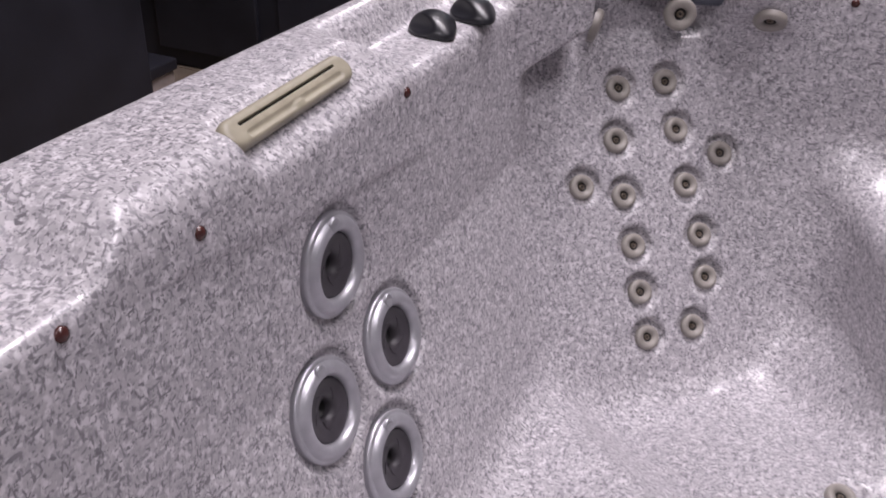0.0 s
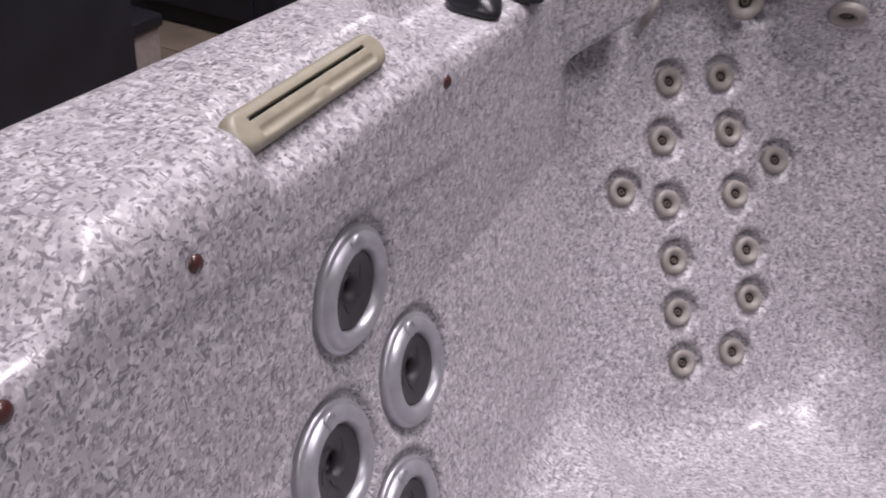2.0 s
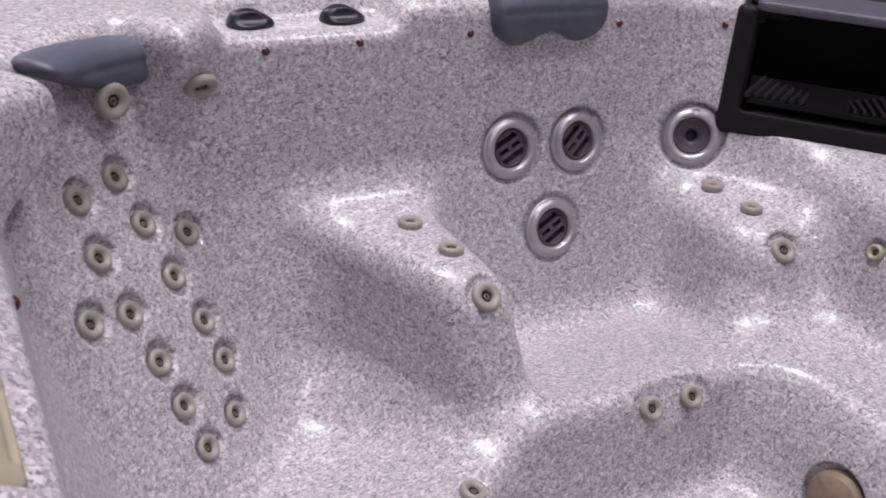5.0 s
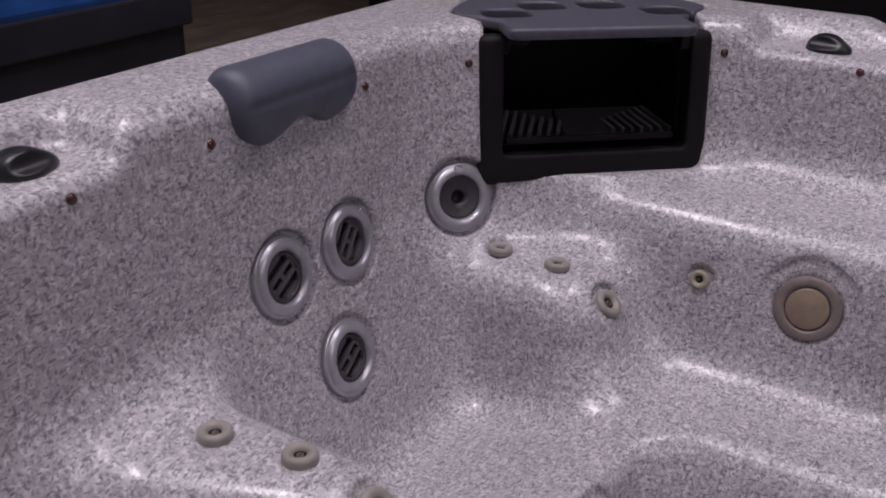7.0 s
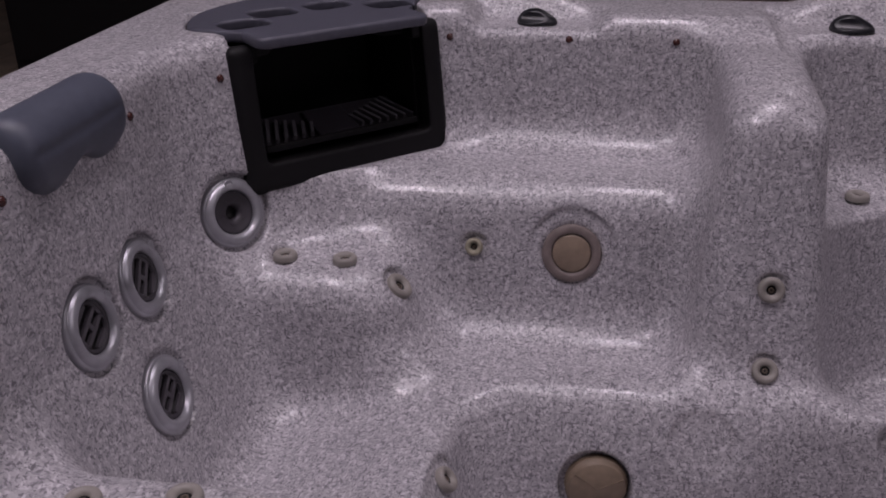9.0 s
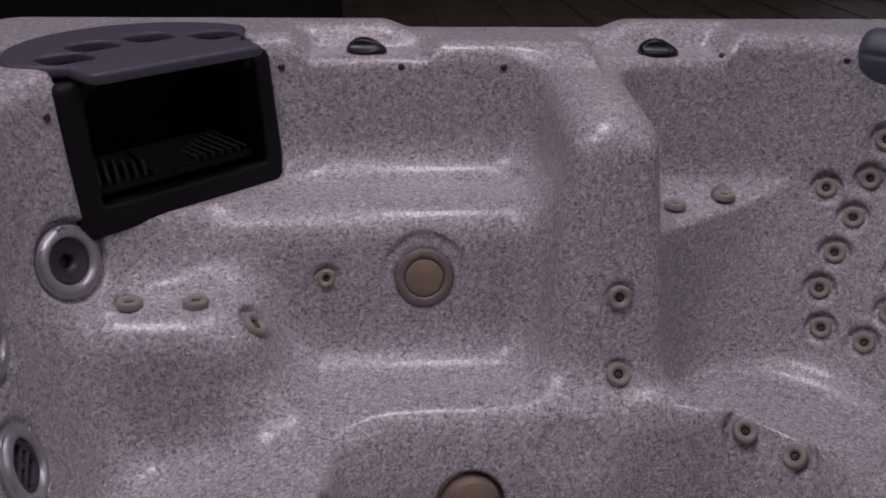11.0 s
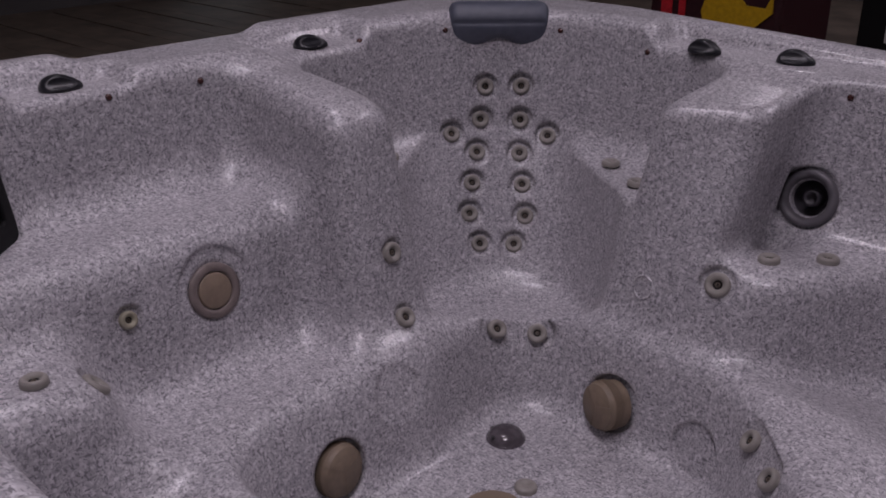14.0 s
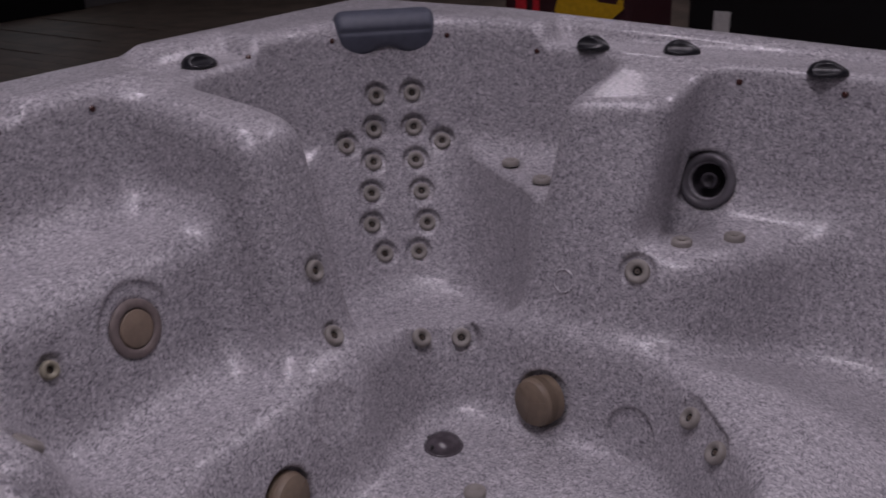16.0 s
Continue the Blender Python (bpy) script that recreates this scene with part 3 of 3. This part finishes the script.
        box_bm(bm, r * 0.9, 0.0016, 0.0012, Matrix.Rotation(2 * math.pi * k / 3 + 0.4, 4, "Z") @ Matrix.Translation((r * 0.47, 0, t * 1.02)))
        part("spoke", bm, TAN, cover)
    return cover


for p, w in COVERS:
    suction_cover(p, w)
floor_lens = part("floor_lens", lathe([(0.041, -0.004), (0.041, 0.001), (0.040, 0.0025), (0.037, 0.002)], 48), SMOKE, tub, "grey trim ring of the footwell light", pose(0.262, -0.234, 0.166))
part("lens", lathe([(0.0385, -0.002), (0.0375, 0.006), (0.033, 0.014), (0.024, 0.020), (0.012, 0.023), (0.0, 0.0235)], 40), SMOKE, floor_lens, "domed smoked lens")
bm = bmesh.new()
box_bm(bm, 0.046, 0.010, 0.010, Matrix.Rotation(radians(-45), 4, "Z") @ Matrix.Translation((0, 0.026, 0.0105)) @ Matrix.Rotation(radians(-38), 4, "X"), 0.004)
part("slot", bm, DARK, floor_lens, "dark slot in the front of the lens")
button = part("floor_fitting", lathe([(0.022, -0.003), (0.022, 0.007), (0.019, 0.011), (0.009, 0.0115), (0.008, 0.009), (0, 0.009)], 32), PUTTY, tub, "small round putty plastic fitting", pose(0.122, -0.130, 0.166))
drain = part("drain_cover", lathe([(0.060, -0.003), (0.060, 0.004), (0.055, 0.008), (0.0, 0.009)], 48), TAN, tub, "round tan floor drain cover", pose(0.120, -0.035, 0.166))

# ---- a blanked-off fitting, left as a faint raised ring in the moulding ----
for p, r in (((0.123, -0.484, 0.472), 0.024),):
    q, n = on_shell(p)
    part("moulded_ring", lathe([(r + 0.004, -0.002), (r + 0.0015, 0.0024), (r - 0.0015, 0.0024), (r - 0.004, -0.002)], 40), SHELL, tub, "faint raised ring in the shell", facing(q, n))

# ---- rim fittings ----
lamp_ring = lathe([(0.0068, -0.004), (0.0068, 0.0012), (0.0058, 0.0022), (0.0045, 0.0038), (0.0, 0.0050)], 20)
lamp_mesh = None
for p in LAMPS:
    q, n = on_shell(p)
    if lamp_mesh is None:
        lamp_mesh = part("accent_light", lamp_ring, AMBER, tub, "tiny unlit amber light lens", facing(q, n)).data
    else:
        part("accent_light", lamp_mesh, AMBER, tub, "tiny unlit amber light lens", facing(q, n))


def knob_field(x, y, z):
    """A domed dial with a drawn-out pointer and a scooped finger grip."""
    dome = (np.sqrt((x / 0.034) ** 2 + (y / 0.032) ** 2 + ((z - 0.003) / 0.026) ** 2) - 1) * 0.027
    nose = (np.sqrt(((x - 0.020) / 0.026) ** 2 + ((y + 0.004) / 0.019) ** 2 + ((z - 0.003) / 0.016) ** 2) - 1) * 0.016
    d = smin(dome, nose, 0.008)
    scoop = smax(np.hypot(y + 0.0315, z - 0.0235) - 0.0165, -x - 0.026, 0.006)
    d = smax(d, -scoop, 0.0022)
    return smax(d, -z, 0.003)


knob_mesh = nets(knob_field, (-0.042, -0.042, -0.01), (0.055, 0.042, 0.042), 0.0017)
for kx, ky, turn in KNOBS:
    q, n = on_shell((kx, ky, 0.885))
    part("diverter_knob", knob_mesh, BLACK, tub, "glossy black teardrop-shaped diverter knob on the rim", Matrix.Translation(q) @ Matrix.Rotation(radians(turn), 4, "Z"))


def pillow_field(x, y, z):
    """A headrest: x across, y out of the wall, z up; draped over the rim's edge, with two lobes below."""
    drop = -0.084 - 0.012 * np.cos(x / 0.13 * math.pi * 1.9) * -1
    face = smax(y - 0.020 - 0.008 * np.cos((z + 0.04) * 38), -0.06 - y, 0.02)
    body = smax(smax(face, z - 0.016 - 0.05 * (y + 0.02), 0.045), drop - z, 0.022)
    d = smax(body, np.abs(x) - 0.126, 0.03)
    seam = np.sqrt((z + 0.030) ** 2 + (y - 0.0300) ** 2) - 0.0048
    return smax(d, -seam, 0.006)


pillow_mesh = nets(pillow_field, (-0.15, -0.09, -0.13), (0.15, 0.07, 0.05), 0.004)


def corner_pillow(x, y, z):
    """The same headrest bowed into the corner, with rounded and thinner ends."""
    drop = z + 0.008 - 0.09 * x
    d = smax(pillow_field((x + 0.018) * 0.84, y - 1.8 * x * x + 0.004, drop * 1.12), drop - 0.008, 0.016)
    d = smax(d, -z - 0.080 + 0.45 * np.maximum(x + 0.03, 0), 0.02)
    return smax(d, np.hypot((x + 0.016) / 0.156, (drop + 0.016) / 0.10) * 0.1 - 0.1, 0.02)


curved_mesh = nets(corner_pillow, (-0.19, -0.09, -0.13), (0.17, 0.13, 0.05), 0.004)
part("headrest_pillow", curved_mesh, FOAM, tub, "slate-blue foam pillow curved into the corner of the rim", pose(-0.692, 0.775, RIM - 0.016, 0, 0, 225))
for (px, py), turn in (((0.140, 0.858), 180), ((0.752, -0.752), 45)):
    part("headrest_pillow", pillow_mesh, FOAM, tub, "slate-blue foam headrest pillow draped over the rim", pose(px, py, RIM + 0.004, 0, 0, turn))


# ---- waterfall strip on the rim ----
def strip_field(x, y, z):
    d = smax(rounded_square(x, y, 0.116, 0.0172, 0.0165), np.abs(z) - 0.010, 0.009)
    slot = rounded_box(x + 0.002, y - 0.0045, z - 0.011, 0.090, 0.0016, 0.008, 0.001)
    groove = rounded_box(x, y + 0.0085, z - 0.0130, 0.090, 0.0035, 0.0055, 0.0035)
    badge = (np.sqrt((x / 0.011) ** 2 + ((y + 0.0085) / 0.0045) ** 2 + ((z - 0.0065) / 0.0035) ** 2) - 1) * 0.005
    d = np.maximum(d, -slot)
    return smin(smax(d, -groove, 0.003), badge, 0.002)


strip = part("waterfall_strip", nets(strip_field, (-0.13, -0.042, -0.022), (0.13, 0.042, 0.026), 0.0012), BEIGE, tub, "beige plastic waterfall strip with a dark slot", pose(-0.8965, -0.012, 0.916, 38, 0, 91))
bm = bmesh.new()
box_bm(bm, 0.178, 0.0030, 0.002, Matrix.Translation((-0.002, 0.0045, 0.0045)))
part("slot", bm, DARK, strip, "narrow dark slot")

# ---- filter housing in the corner ----
housing = part("filter_housing", nets(lambda x, y, z: np.maximum(rounded_box(x, y, z, BOX_W, 0.022, BOX_H, 0.016), -rounded_box(x, y, z - 0.062, BOX_W - 0.042, 0.08, BOX_H + 0.010, 0.012)),
                                      (-0.22, -0.035, -0.14), (0.22, 0.035, 0.14), 0.004), HOUSING, tub, "satin black plastic filter housing frame", BOX_POSE @ Matrix.Translation((0, 0.004, -0.005)))
for name, sx, sy, sz, c in (("housing_back", 0.36, 0.01, 0.24, (0, 0.20, 0.0)), ("housing_side", 0.01, 0.18, 0.24, (-0.170, 0.11, 0.0)),
                            ("housing_side", 0.01, 0.18, 0.24, (0.170, 0.11, 0.0)), ("housing_floor", 0.34, 0.18, 0.01, (0, 0.11, -0.085))):
    bm = bmesh.new()
    box_bm(bm, sx, sy, sz, Matrix.Translation(c), 0.002)
    part(name, bm, HOUSING, housing)
for hx in (-0.172, 0.168):
    bm = bmesh.new()
    box_bm(bm, 0.030, 0.040, 0.030, Matrix.Translation((hx, 0.006, 0.112)), 0.005)
    part("hinge", bm, HOUSING, housing)
bm = bmesh.new()
box_bm(bm, 0.315, 0.012, 0.012, Matrix.Translation((0, 0.012, -0.058)), 0.002)
part("basket_bar", bm, HOUSING, housing)
tilt = Matrix.Translation((0, 0.025, -0.062)) @ Matrix.Rotation(radians(24), 4, "X")
for side in (-1, 1):
    for k in range(7):
        bm = bmesh.new()
        box_bm(bm, 0.007, 0.085 - 0.008 * k, 0.012, tilt @ Matrix.Translation((side * (0.146 - 0.0165 * k), 0.048 - 0.003 * k, 0.006)) @ Matrix.Rotation(radians(side * 22), 4, "Z"), 0.002)
        part("basket_rib", bm, BASKET, housing)
bm = bmesh.new()
box_bm(bm, 0.312, 0.105, 0.006, tilt @ Matrix.Translation((0, 0.05, -0.003)), 0.002)
part("basket_tray", bm, INSERT, housing)
bm = bmesh.new()
box_bm(bm, 0.085, 0.085, 0.010, tilt @ Matrix.Translation((0, 0.045, 0.004)), 0.004)
part("basket_hub", bm, INSERT, housing)


def lid_field(x, y, z):
    """A lid with a straight front, a bowed back and oval cup holders."""
    outline = lid_outline(x, y)
    d = smax(outline, np.abs(z) - 0.010, 0.007)
    for cx, cy in CUPS:
        hole = rounded_square(x - cx, y - cy, 0.043, 0.037, 0.024)
        d = smax(d, -hole, 0.004)
    return d


CUPS = [(-0.155, 0.080), (-0.072, 0.140), (0.041, 0.143), (0.142, 0.083)]
lid = part("filter_lid", nets(lid_field, (-0.27, -0.07, -0.022), (0.27, 0.32, 0.022), 0.004), LID, tub, "slate-grey filter lid with rounded cup holders", LID_POSE @ Matrix.Translation((0, 0.0, 0.128)))

for cx, cy in CUPS:
    bm = bmesh.new()
    rings = []
    for k, z in ((1.0, 0.004), (1.01, -0.006), (0.94, -0.038), (0.80, -0.044)):
        ring = []
        for a in np.linspace(0, 2 * math.pi, 36, endpoint=False):
            c, sn = math.cos(a), math.sin(a)
            ring.append(bm.verts.new((cx + k * (0.019 * np.sign(c) * min(1, abs(c) * 3) + 0.025 * c), cy + k * (0.013 * np.sign(sn) * min(1, abs(sn) * 3) + 0.025 * sn), z)))
        rings.append(ring)
    for p, q in zip(rings, rings[1:]):
        for i in range(36):
            bm.faces.new((p[i], p[(i + 1) % 36], q[(i + 1) % 36], q[i]))
    bm.faces.new(rings[-1])
    part("cup_holder", bm, HOUSING, lid, "rounded cup holder sunk in the lid")

# ---- cabinet below the rim ----
CABINET = material("dark_cabinet_panel", (0.05, 0.04, 0.035), 0.5, vary=0.1)
for k in range(4):
    bm = bmesh.new()
    box_bm(bm, 1.96, 0.03, 0.82, Matrix.Rotation(math.pi / 2 * k, 4, "Z") @ Matrix.Translation((0, 0.985, 0.45)), 0.004)
    part("cabinet_panel", bm, CABINET, tub, "dark synthetic side panel")
bm = bmesh.new()
box_bm(bm, 1.9, 1.9, 0.05, Matrix.Translation((0, 0, 0.025)))
part("base", bm, CABINET, tub)

# ---- the showroom ----
FLOOR = material("dark_wood_floor", (0.17, 0.135, 0.105), 0.62, vary=0.14, scale=4)
WALLS = material("grey_painted_wall", (0.16, 0.15, 0.15), 0.6, vary=0.05, scale=3)
CEIL = material("dark_ceiling", (0.06, 0.06, 0.065), 0.8, vary=0.05, scale=3)
NAVY = material("navy_black_panel", (0.018, 0.018, 0.026), 0.5, vary=0.12, scale=6)
COVER = material("blue_vinyl_cover", (0.02, 0.10, 0.36), 0.38, vary=0.08, scale=10, bump=0.2)
MAROON = material("dark_maroon_card", (0.035, 0.008, 0.012), 0.5, vary=0.1)
RED = material("red_print", (0.50, 0.02, 0.03), 0.45, vary=0.08)
YELLOW = material("yellow_print", (0.55, 0.33, 0.01), 0.45, vary=0.06)
WHITE = material("white_paper_label", (0.6, 0.59, 0.58), 0.6, vary=0.03)
SAND = material("sand_coloured_board", (0.36, 0.31, 0.29), 0.6, vary=0.05)
TEAL = material("teal_print", (0.20, 0.48, 0.58), 0.35, vary=0.08, scale=20)
ORANGE = material("orange_print", (0.55, 0.30, 0.12), 0.35, vary=0.08)
X0, X1, Y0, Y1 = -6.0, 7.6, -8.0, 6.5


def slab(name, lo, hi, mat, label):
    bm = bmesh.new()
    size = [b - a for a, b in zip(lo, hi)]
    box_bm(bm, *size, Matrix.Translation([(a + b) / 2 for a, b in zip(lo, hi)]))
    return tagged(part(name, bm, mat), label, name.split("_")[0], kind="structure")


slab("floor", (X0, Y0, -0.1), (X1, Y1, 0.0), FLOOR, "dark brown wood showroom floor")
slab("ceiling", (X0, Y0, CEILING), (X1, Y1, CEILING + 0.1), CEIL, "dark showroom ceiling")
slab("wall_west", (X0 - 0.1, Y0, 0), (X0, Y1, CEILING), WALLS, "grey painted showroom wall")
slab("wall_east", (X1, Y0, 0), (X1 + 0.1, Y1, CEILING), WALLS, "grey painted showroom wall")
slab("wall_south", (X0, Y0 - 0.1, 0), (X1, Y0, CEILING), WALLS, "grey painted showroom wall")
slab("wall_north", (X0, Y1, 0), (X1, Y1 + 0.1, CEILING), WALLS, "grey painted showroom wall")

# floor boards, each a long strip with a narrow joint
BOARD_W, BOARD_L = 0.19, 2.4
board = bmesh.new()
box_bm(board, BOARD_L - 0.004, BOARD_W - 0.004, 0.008, None, 0.0015)
board_mesh = None
floor_ob = bpy.data.objects["floor"]
rows_of_boards = [(bx, by) for j, by in enumerate(np.arange(-4.6, 5.6, BOARD_W)) for bx in np.arange(-4.2 + 0.8 * (j % 3), 6.4, BOARD_L)]
for bx, by in rows_of_boards:
    if abs(bx) < 0.1 and abs(by) < 0.9:
        continue
    if board_mesh is None:
        board_mesh = part("floor_board", board, FLOOR, floor_ob, at=pose(bx, by, 0.004)).data
    else:
        part("floor_board", board_mesh, FLOOR, floor_ob, at=pose(bx, by, 0.004))

FIXTURE = material("white_lamp_housing", (0.6, 0.6, 0.6), 0.5)


def glow(name, colour, strength):
    m = bpy.data.materials.new(name)
    m.use_nodes = True
    b = m.node_tree.nodes["Principled BSDF"]
    b.inputs["Emission Color"].default_value, b.inputs["Emission Strength"].default_value = (*colour, 1), strength
    return m


GLOW = glow("lit_tube", (1.0, 0.95, 0.97), 4.0)
# fittings added at the assumed lamp places; the ceiling stays out of view
for tx, ty, _ in TUBES:
    fixture = tagged(new("ceiling_light"), "unseen white fluorescent tube fitting, placed to suit the lighting", "ceiling light", "ceiling lights")
    fixture.matrix_basis = pose(tx, ty, CEILING, 0, 0, 90 if ty < -5 else 0)
    wide = ty > -5
    bm = bmesh.new()
    box_bm(bm, 1.25, 0.54 if wide else 0.12, 0.05, Matrix.Translation((0, 0, -0.026)), 0.006)
    part("body", bm, FIXTURE, fixture)
    for off in (-0.14, 0.14) if wide else (0.0,):
        bm = lathe([(0.0, -0.6), (0.016, -0.6), (0.016, 0.6), (0.0, 0.6)], 16)
        bmesh.ops.transform(bm, matrix=Matrix.Translation((0, off, -0.075)) @ Matrix.Rotation(radians(90), 4, "Y"), verts=bm.verts)
        part("tube", bm, GLOW, fixture)

# a glazed door in the far wall lets daylight onto the floor
DAY = glow("daylight_in_glass", (0.85, 0.92, 1.0), 0.6)
door = tagged(new("door_1"), "glazed showroom door with bright daylight behind", "door", kind="structure")
door.location = (X1 - 0.03, -4.35, 0)
bm = bmesh.new()
box_bm(bm, 0.02, 0.92, 1.68, Matrix.Translation((0, 0, 1.14)))
part("pane", bm, DAY, door)
for cy, cz, sy, sz in ((-0.51, 1.05, 0.10, 2.1), (0.51, 1.05, 0.10, 2.1), (0, 2.05, 0.92, 0.10), (0, 0.15, 0.92, 0.29)):
    bm = bmesh.new()
    box_bm(bm, 0.05, sy, sz, Matrix.Translation((-0.02, cy, cz)), 0.004)
    part("frame", bm, HOUSING, door)


def crate(name, lo, hi, mat, label, category, bevel=0.01):
    thing = tagged(new(name), label, category)
    thing.location = ((lo[0] + hi[0]) / 2, (lo[1] + hi[1]) / 2, lo[2])
    bm = bmesh.new()
    box_bm(bm, *(b - a for a, b in zip(lo, hi)), Matrix.Translation((0, 0, (hi[2] - lo[2]) / 2)), bevel)
    part("body", bm, mat, thing)
    return thing


# neighbouring tub under its blue cover
other = crate("covered_hot_tub", (-0.98, 2.12, 0.008), (1.17, 4.1, 0.74), NAVY, "dark hot tub closed with a blue vinyl cover", "hot tub", 0.03)
bm = bmesh.new()
box_bm(bm, 2.2, 1.0, 0.11, Matrix.Translation((0, -0.505, 0.79)), 0.03)
box_bm(bm, 2.2, 1.0, 0.11, Matrix.Translation((0, 0.505, 0.79)), 0.03)
part("cover", bm, COVER, other, "blue vinyl cover in two halves")
bm = bmesh.new()
box_bm(bm, 2.17, 0.02, 0.10, Matrix.Translation((0, -1.0, 0.70)), 0.008)
part("skirt", bm, NAVY, other)

# dark display cabinets on the west side
for lo, hi in (((-3.2, -2.4, 0.008), (-2.2, 1.22, 1.5)), ((-3.4, 1.97, 0.008), (-1.22, 3.9, 1.7))):
    c = crate("display_cabinet", lo, hi, NAVY, "tall navy-black showroom cabinet with panel seams", "cabinet", 0.012)
    span = hi[1] - lo[1]
    for k in range(4):
        bm = bmesh.new()
        box_bm(bm, 0.018, span / 4 - 0.03, hi[2] - 0.14, Matrix.Translation(((hi[0] - lo[0]) / 2 + 0.006, -span / 2 + span * (k + 0.5) / 4, hi[2] / 2)), 0.006)
        if lo[1] > 1:
            wide = hi[0] - lo[0]
            bmesh.ops.transform(bm, matrix=Matrix.Translation((-wide / 2 + wide * (k + 0.5) / 4, -span / 2 - 0.006, 0)) @ Matrix.Rotation(radians(-90), 4, "Z") @ Matrix.Translation((-wide / 2 - 0.006, span / 2 - span * (k + 0.5) / 4, 0)), verts=bm.verts)
        part("panel", bm, NAVY, c)
low = crate("low_box", (-2.9, 1.26, 0.008), (-2.25, 1.375, 0.27), SAND, "low sand-coloured box with a dark lid", "box", 0.006)
bm = bmesh.new()
box_bm(bm, 0.67, 0.13, 0.035, Matrix.Translation((0, 0, 0.28)), 0.006)
part("lid", bm, NAVY, low)

# printed display box and black speaker-like cabinet on the south side
stand = crate("display_box", (0.79, -2.83, 0.008), (1.35, -2.38, 0.80), MAROON, "dark maroon display box with red and yellow print", "box", 0.02)
bm = bmesh.new()
outline = [(0.04, 0.56), (0.02, 0.62), (0.045, 0.70), (0.02, 0.79), (-0.10, 0.79), (-0.14, 0.74), (-0.22, 0.735), (-0.245, 0.79), (-0.25, 0.72), (-0.16, 0.64), (-0.06, 0.585)]
front = [bm.verts.new((px, 0.231, pz)) for px, pz in outline]
rear = [bm.verts.new((px, 0.220, pz)) for px, pz in outline]
bm.faces.new(front)
bm.faces.new(rear[::-1])
for i in range(len(front)):
    bm.faces.new((front[i], front[i - 1], rear[i - 1], rear[i]))
part("print", bm, YELLOW, stand, "yellow printed shape")
for px, w in ((0.20, 0.05), (0.13, 0.03)):
    bm = bmesh.new()
    box_bm(bm, w, 0.004, 0.16, Matrix.Translation((px, 0.229, 0.70)), 0.001)
    part("print", bm, RED, stand, "red printed bar")
black = crate("black_cabinet", (-0.40, -5.0, 0.008), (1.235, -4.29, 1.7), HOUSING, "black cabinet with a small white label", "cabinet", 0.012)
bm = bmesh.new()
box_bm(bm, 0.095, 0.003, 0.118, Matrix.Translation((0.622, 0.3565, 0.378)), 0.001)
part("label", bm, WHITE, black, "small white paper label")

tall = crate("black_cabinet", (3.6, 0.36, 0.008), (4.4, 3.2, 1.6), HOUSING, "tall plain black cabinet far across the floor", "cabinet", 0.012)
for k in range(3):
    bm = bmesh.new()
    box_bm(bm, 0.02, 0.90, 1.46, Matrix.Translation((-0.406, -0.94 + 0.94 * k, 0.80)), 0.005)
    part("door", bm, HOUSING, tall)

# leaflet in a clear stand on the rim
leaflet = tagged(new("leaflet_stand"), "teal leaflet in a clear acrylic stand on the rim", "leaflet")
leaflet.matrix_basis = pose(-0.905, 0.780, RIM + 0.001, 0, 0, 66)
CLEAR = bpy.data.materials.new("clear_acrylic")
CLEAR.use_nodes = True
b = CLEAR.node_tree.nodes["Principled BSDF"]
b.inputs["Base Color"].default_value, b.inputs["Alpha"].default_value, b.inputs["Roughness"].default_value = (0.6, 0.62, 0.65, 1), 0.10, 0.08
lean = Matrix.Rotation(radians(-9), 4, "X")
bm = bmesh.new()
box_bm(bm, 0.216, 0.002, 0.26, lean @ Matrix.Translation((0, 0, 0.135)))
part("card", bm, TEAL, leaflet, "teal printed card")
bm = bmesh.new()
box_bm(bm, 0.224, 0.002, 0.27, lean @ Matrix.Translation((0, -0.003, 0.137)), 0.0006)
holder = part("holder", bm, CLEAR, leaflet, "clear acrylic sheet")
bm = bmesh.new()
box_bm(bm, 0.236, 0.050, 0.003, Matrix.Translation((0.006, -0.012, 0.0025)), 0.001)
foot = part("foot", bm, CLEAR, leaflet, "clear acrylic foot")
holder.visible_shadow = foot.visible_shadow = False
for px, pz, w, h, mat in ((-0.065, 0.125, 0.05, 0.07, ORANGE), (0.02, 0.115, 0.03, 0.035, WHITE), (0.065, 0.12, 0.03, 0.045, WHITE),
                          (-0.06, 0.068, 0.018, 0.014, NAVY), (-0.02, 0.074, 0.018, 0.014, NAVY), (0.05, 0.075, 0.05, 0.008, WHITE), (-0.01, 0.20, 0.14, 0.02, WHITE)):
    bm = bmesh.new()
    box_bm(bm, w, 0.0008, h, lean @ Matrix.Translation((px, -0.0014, pz)))
    part("print", bm, mat, leaflet)
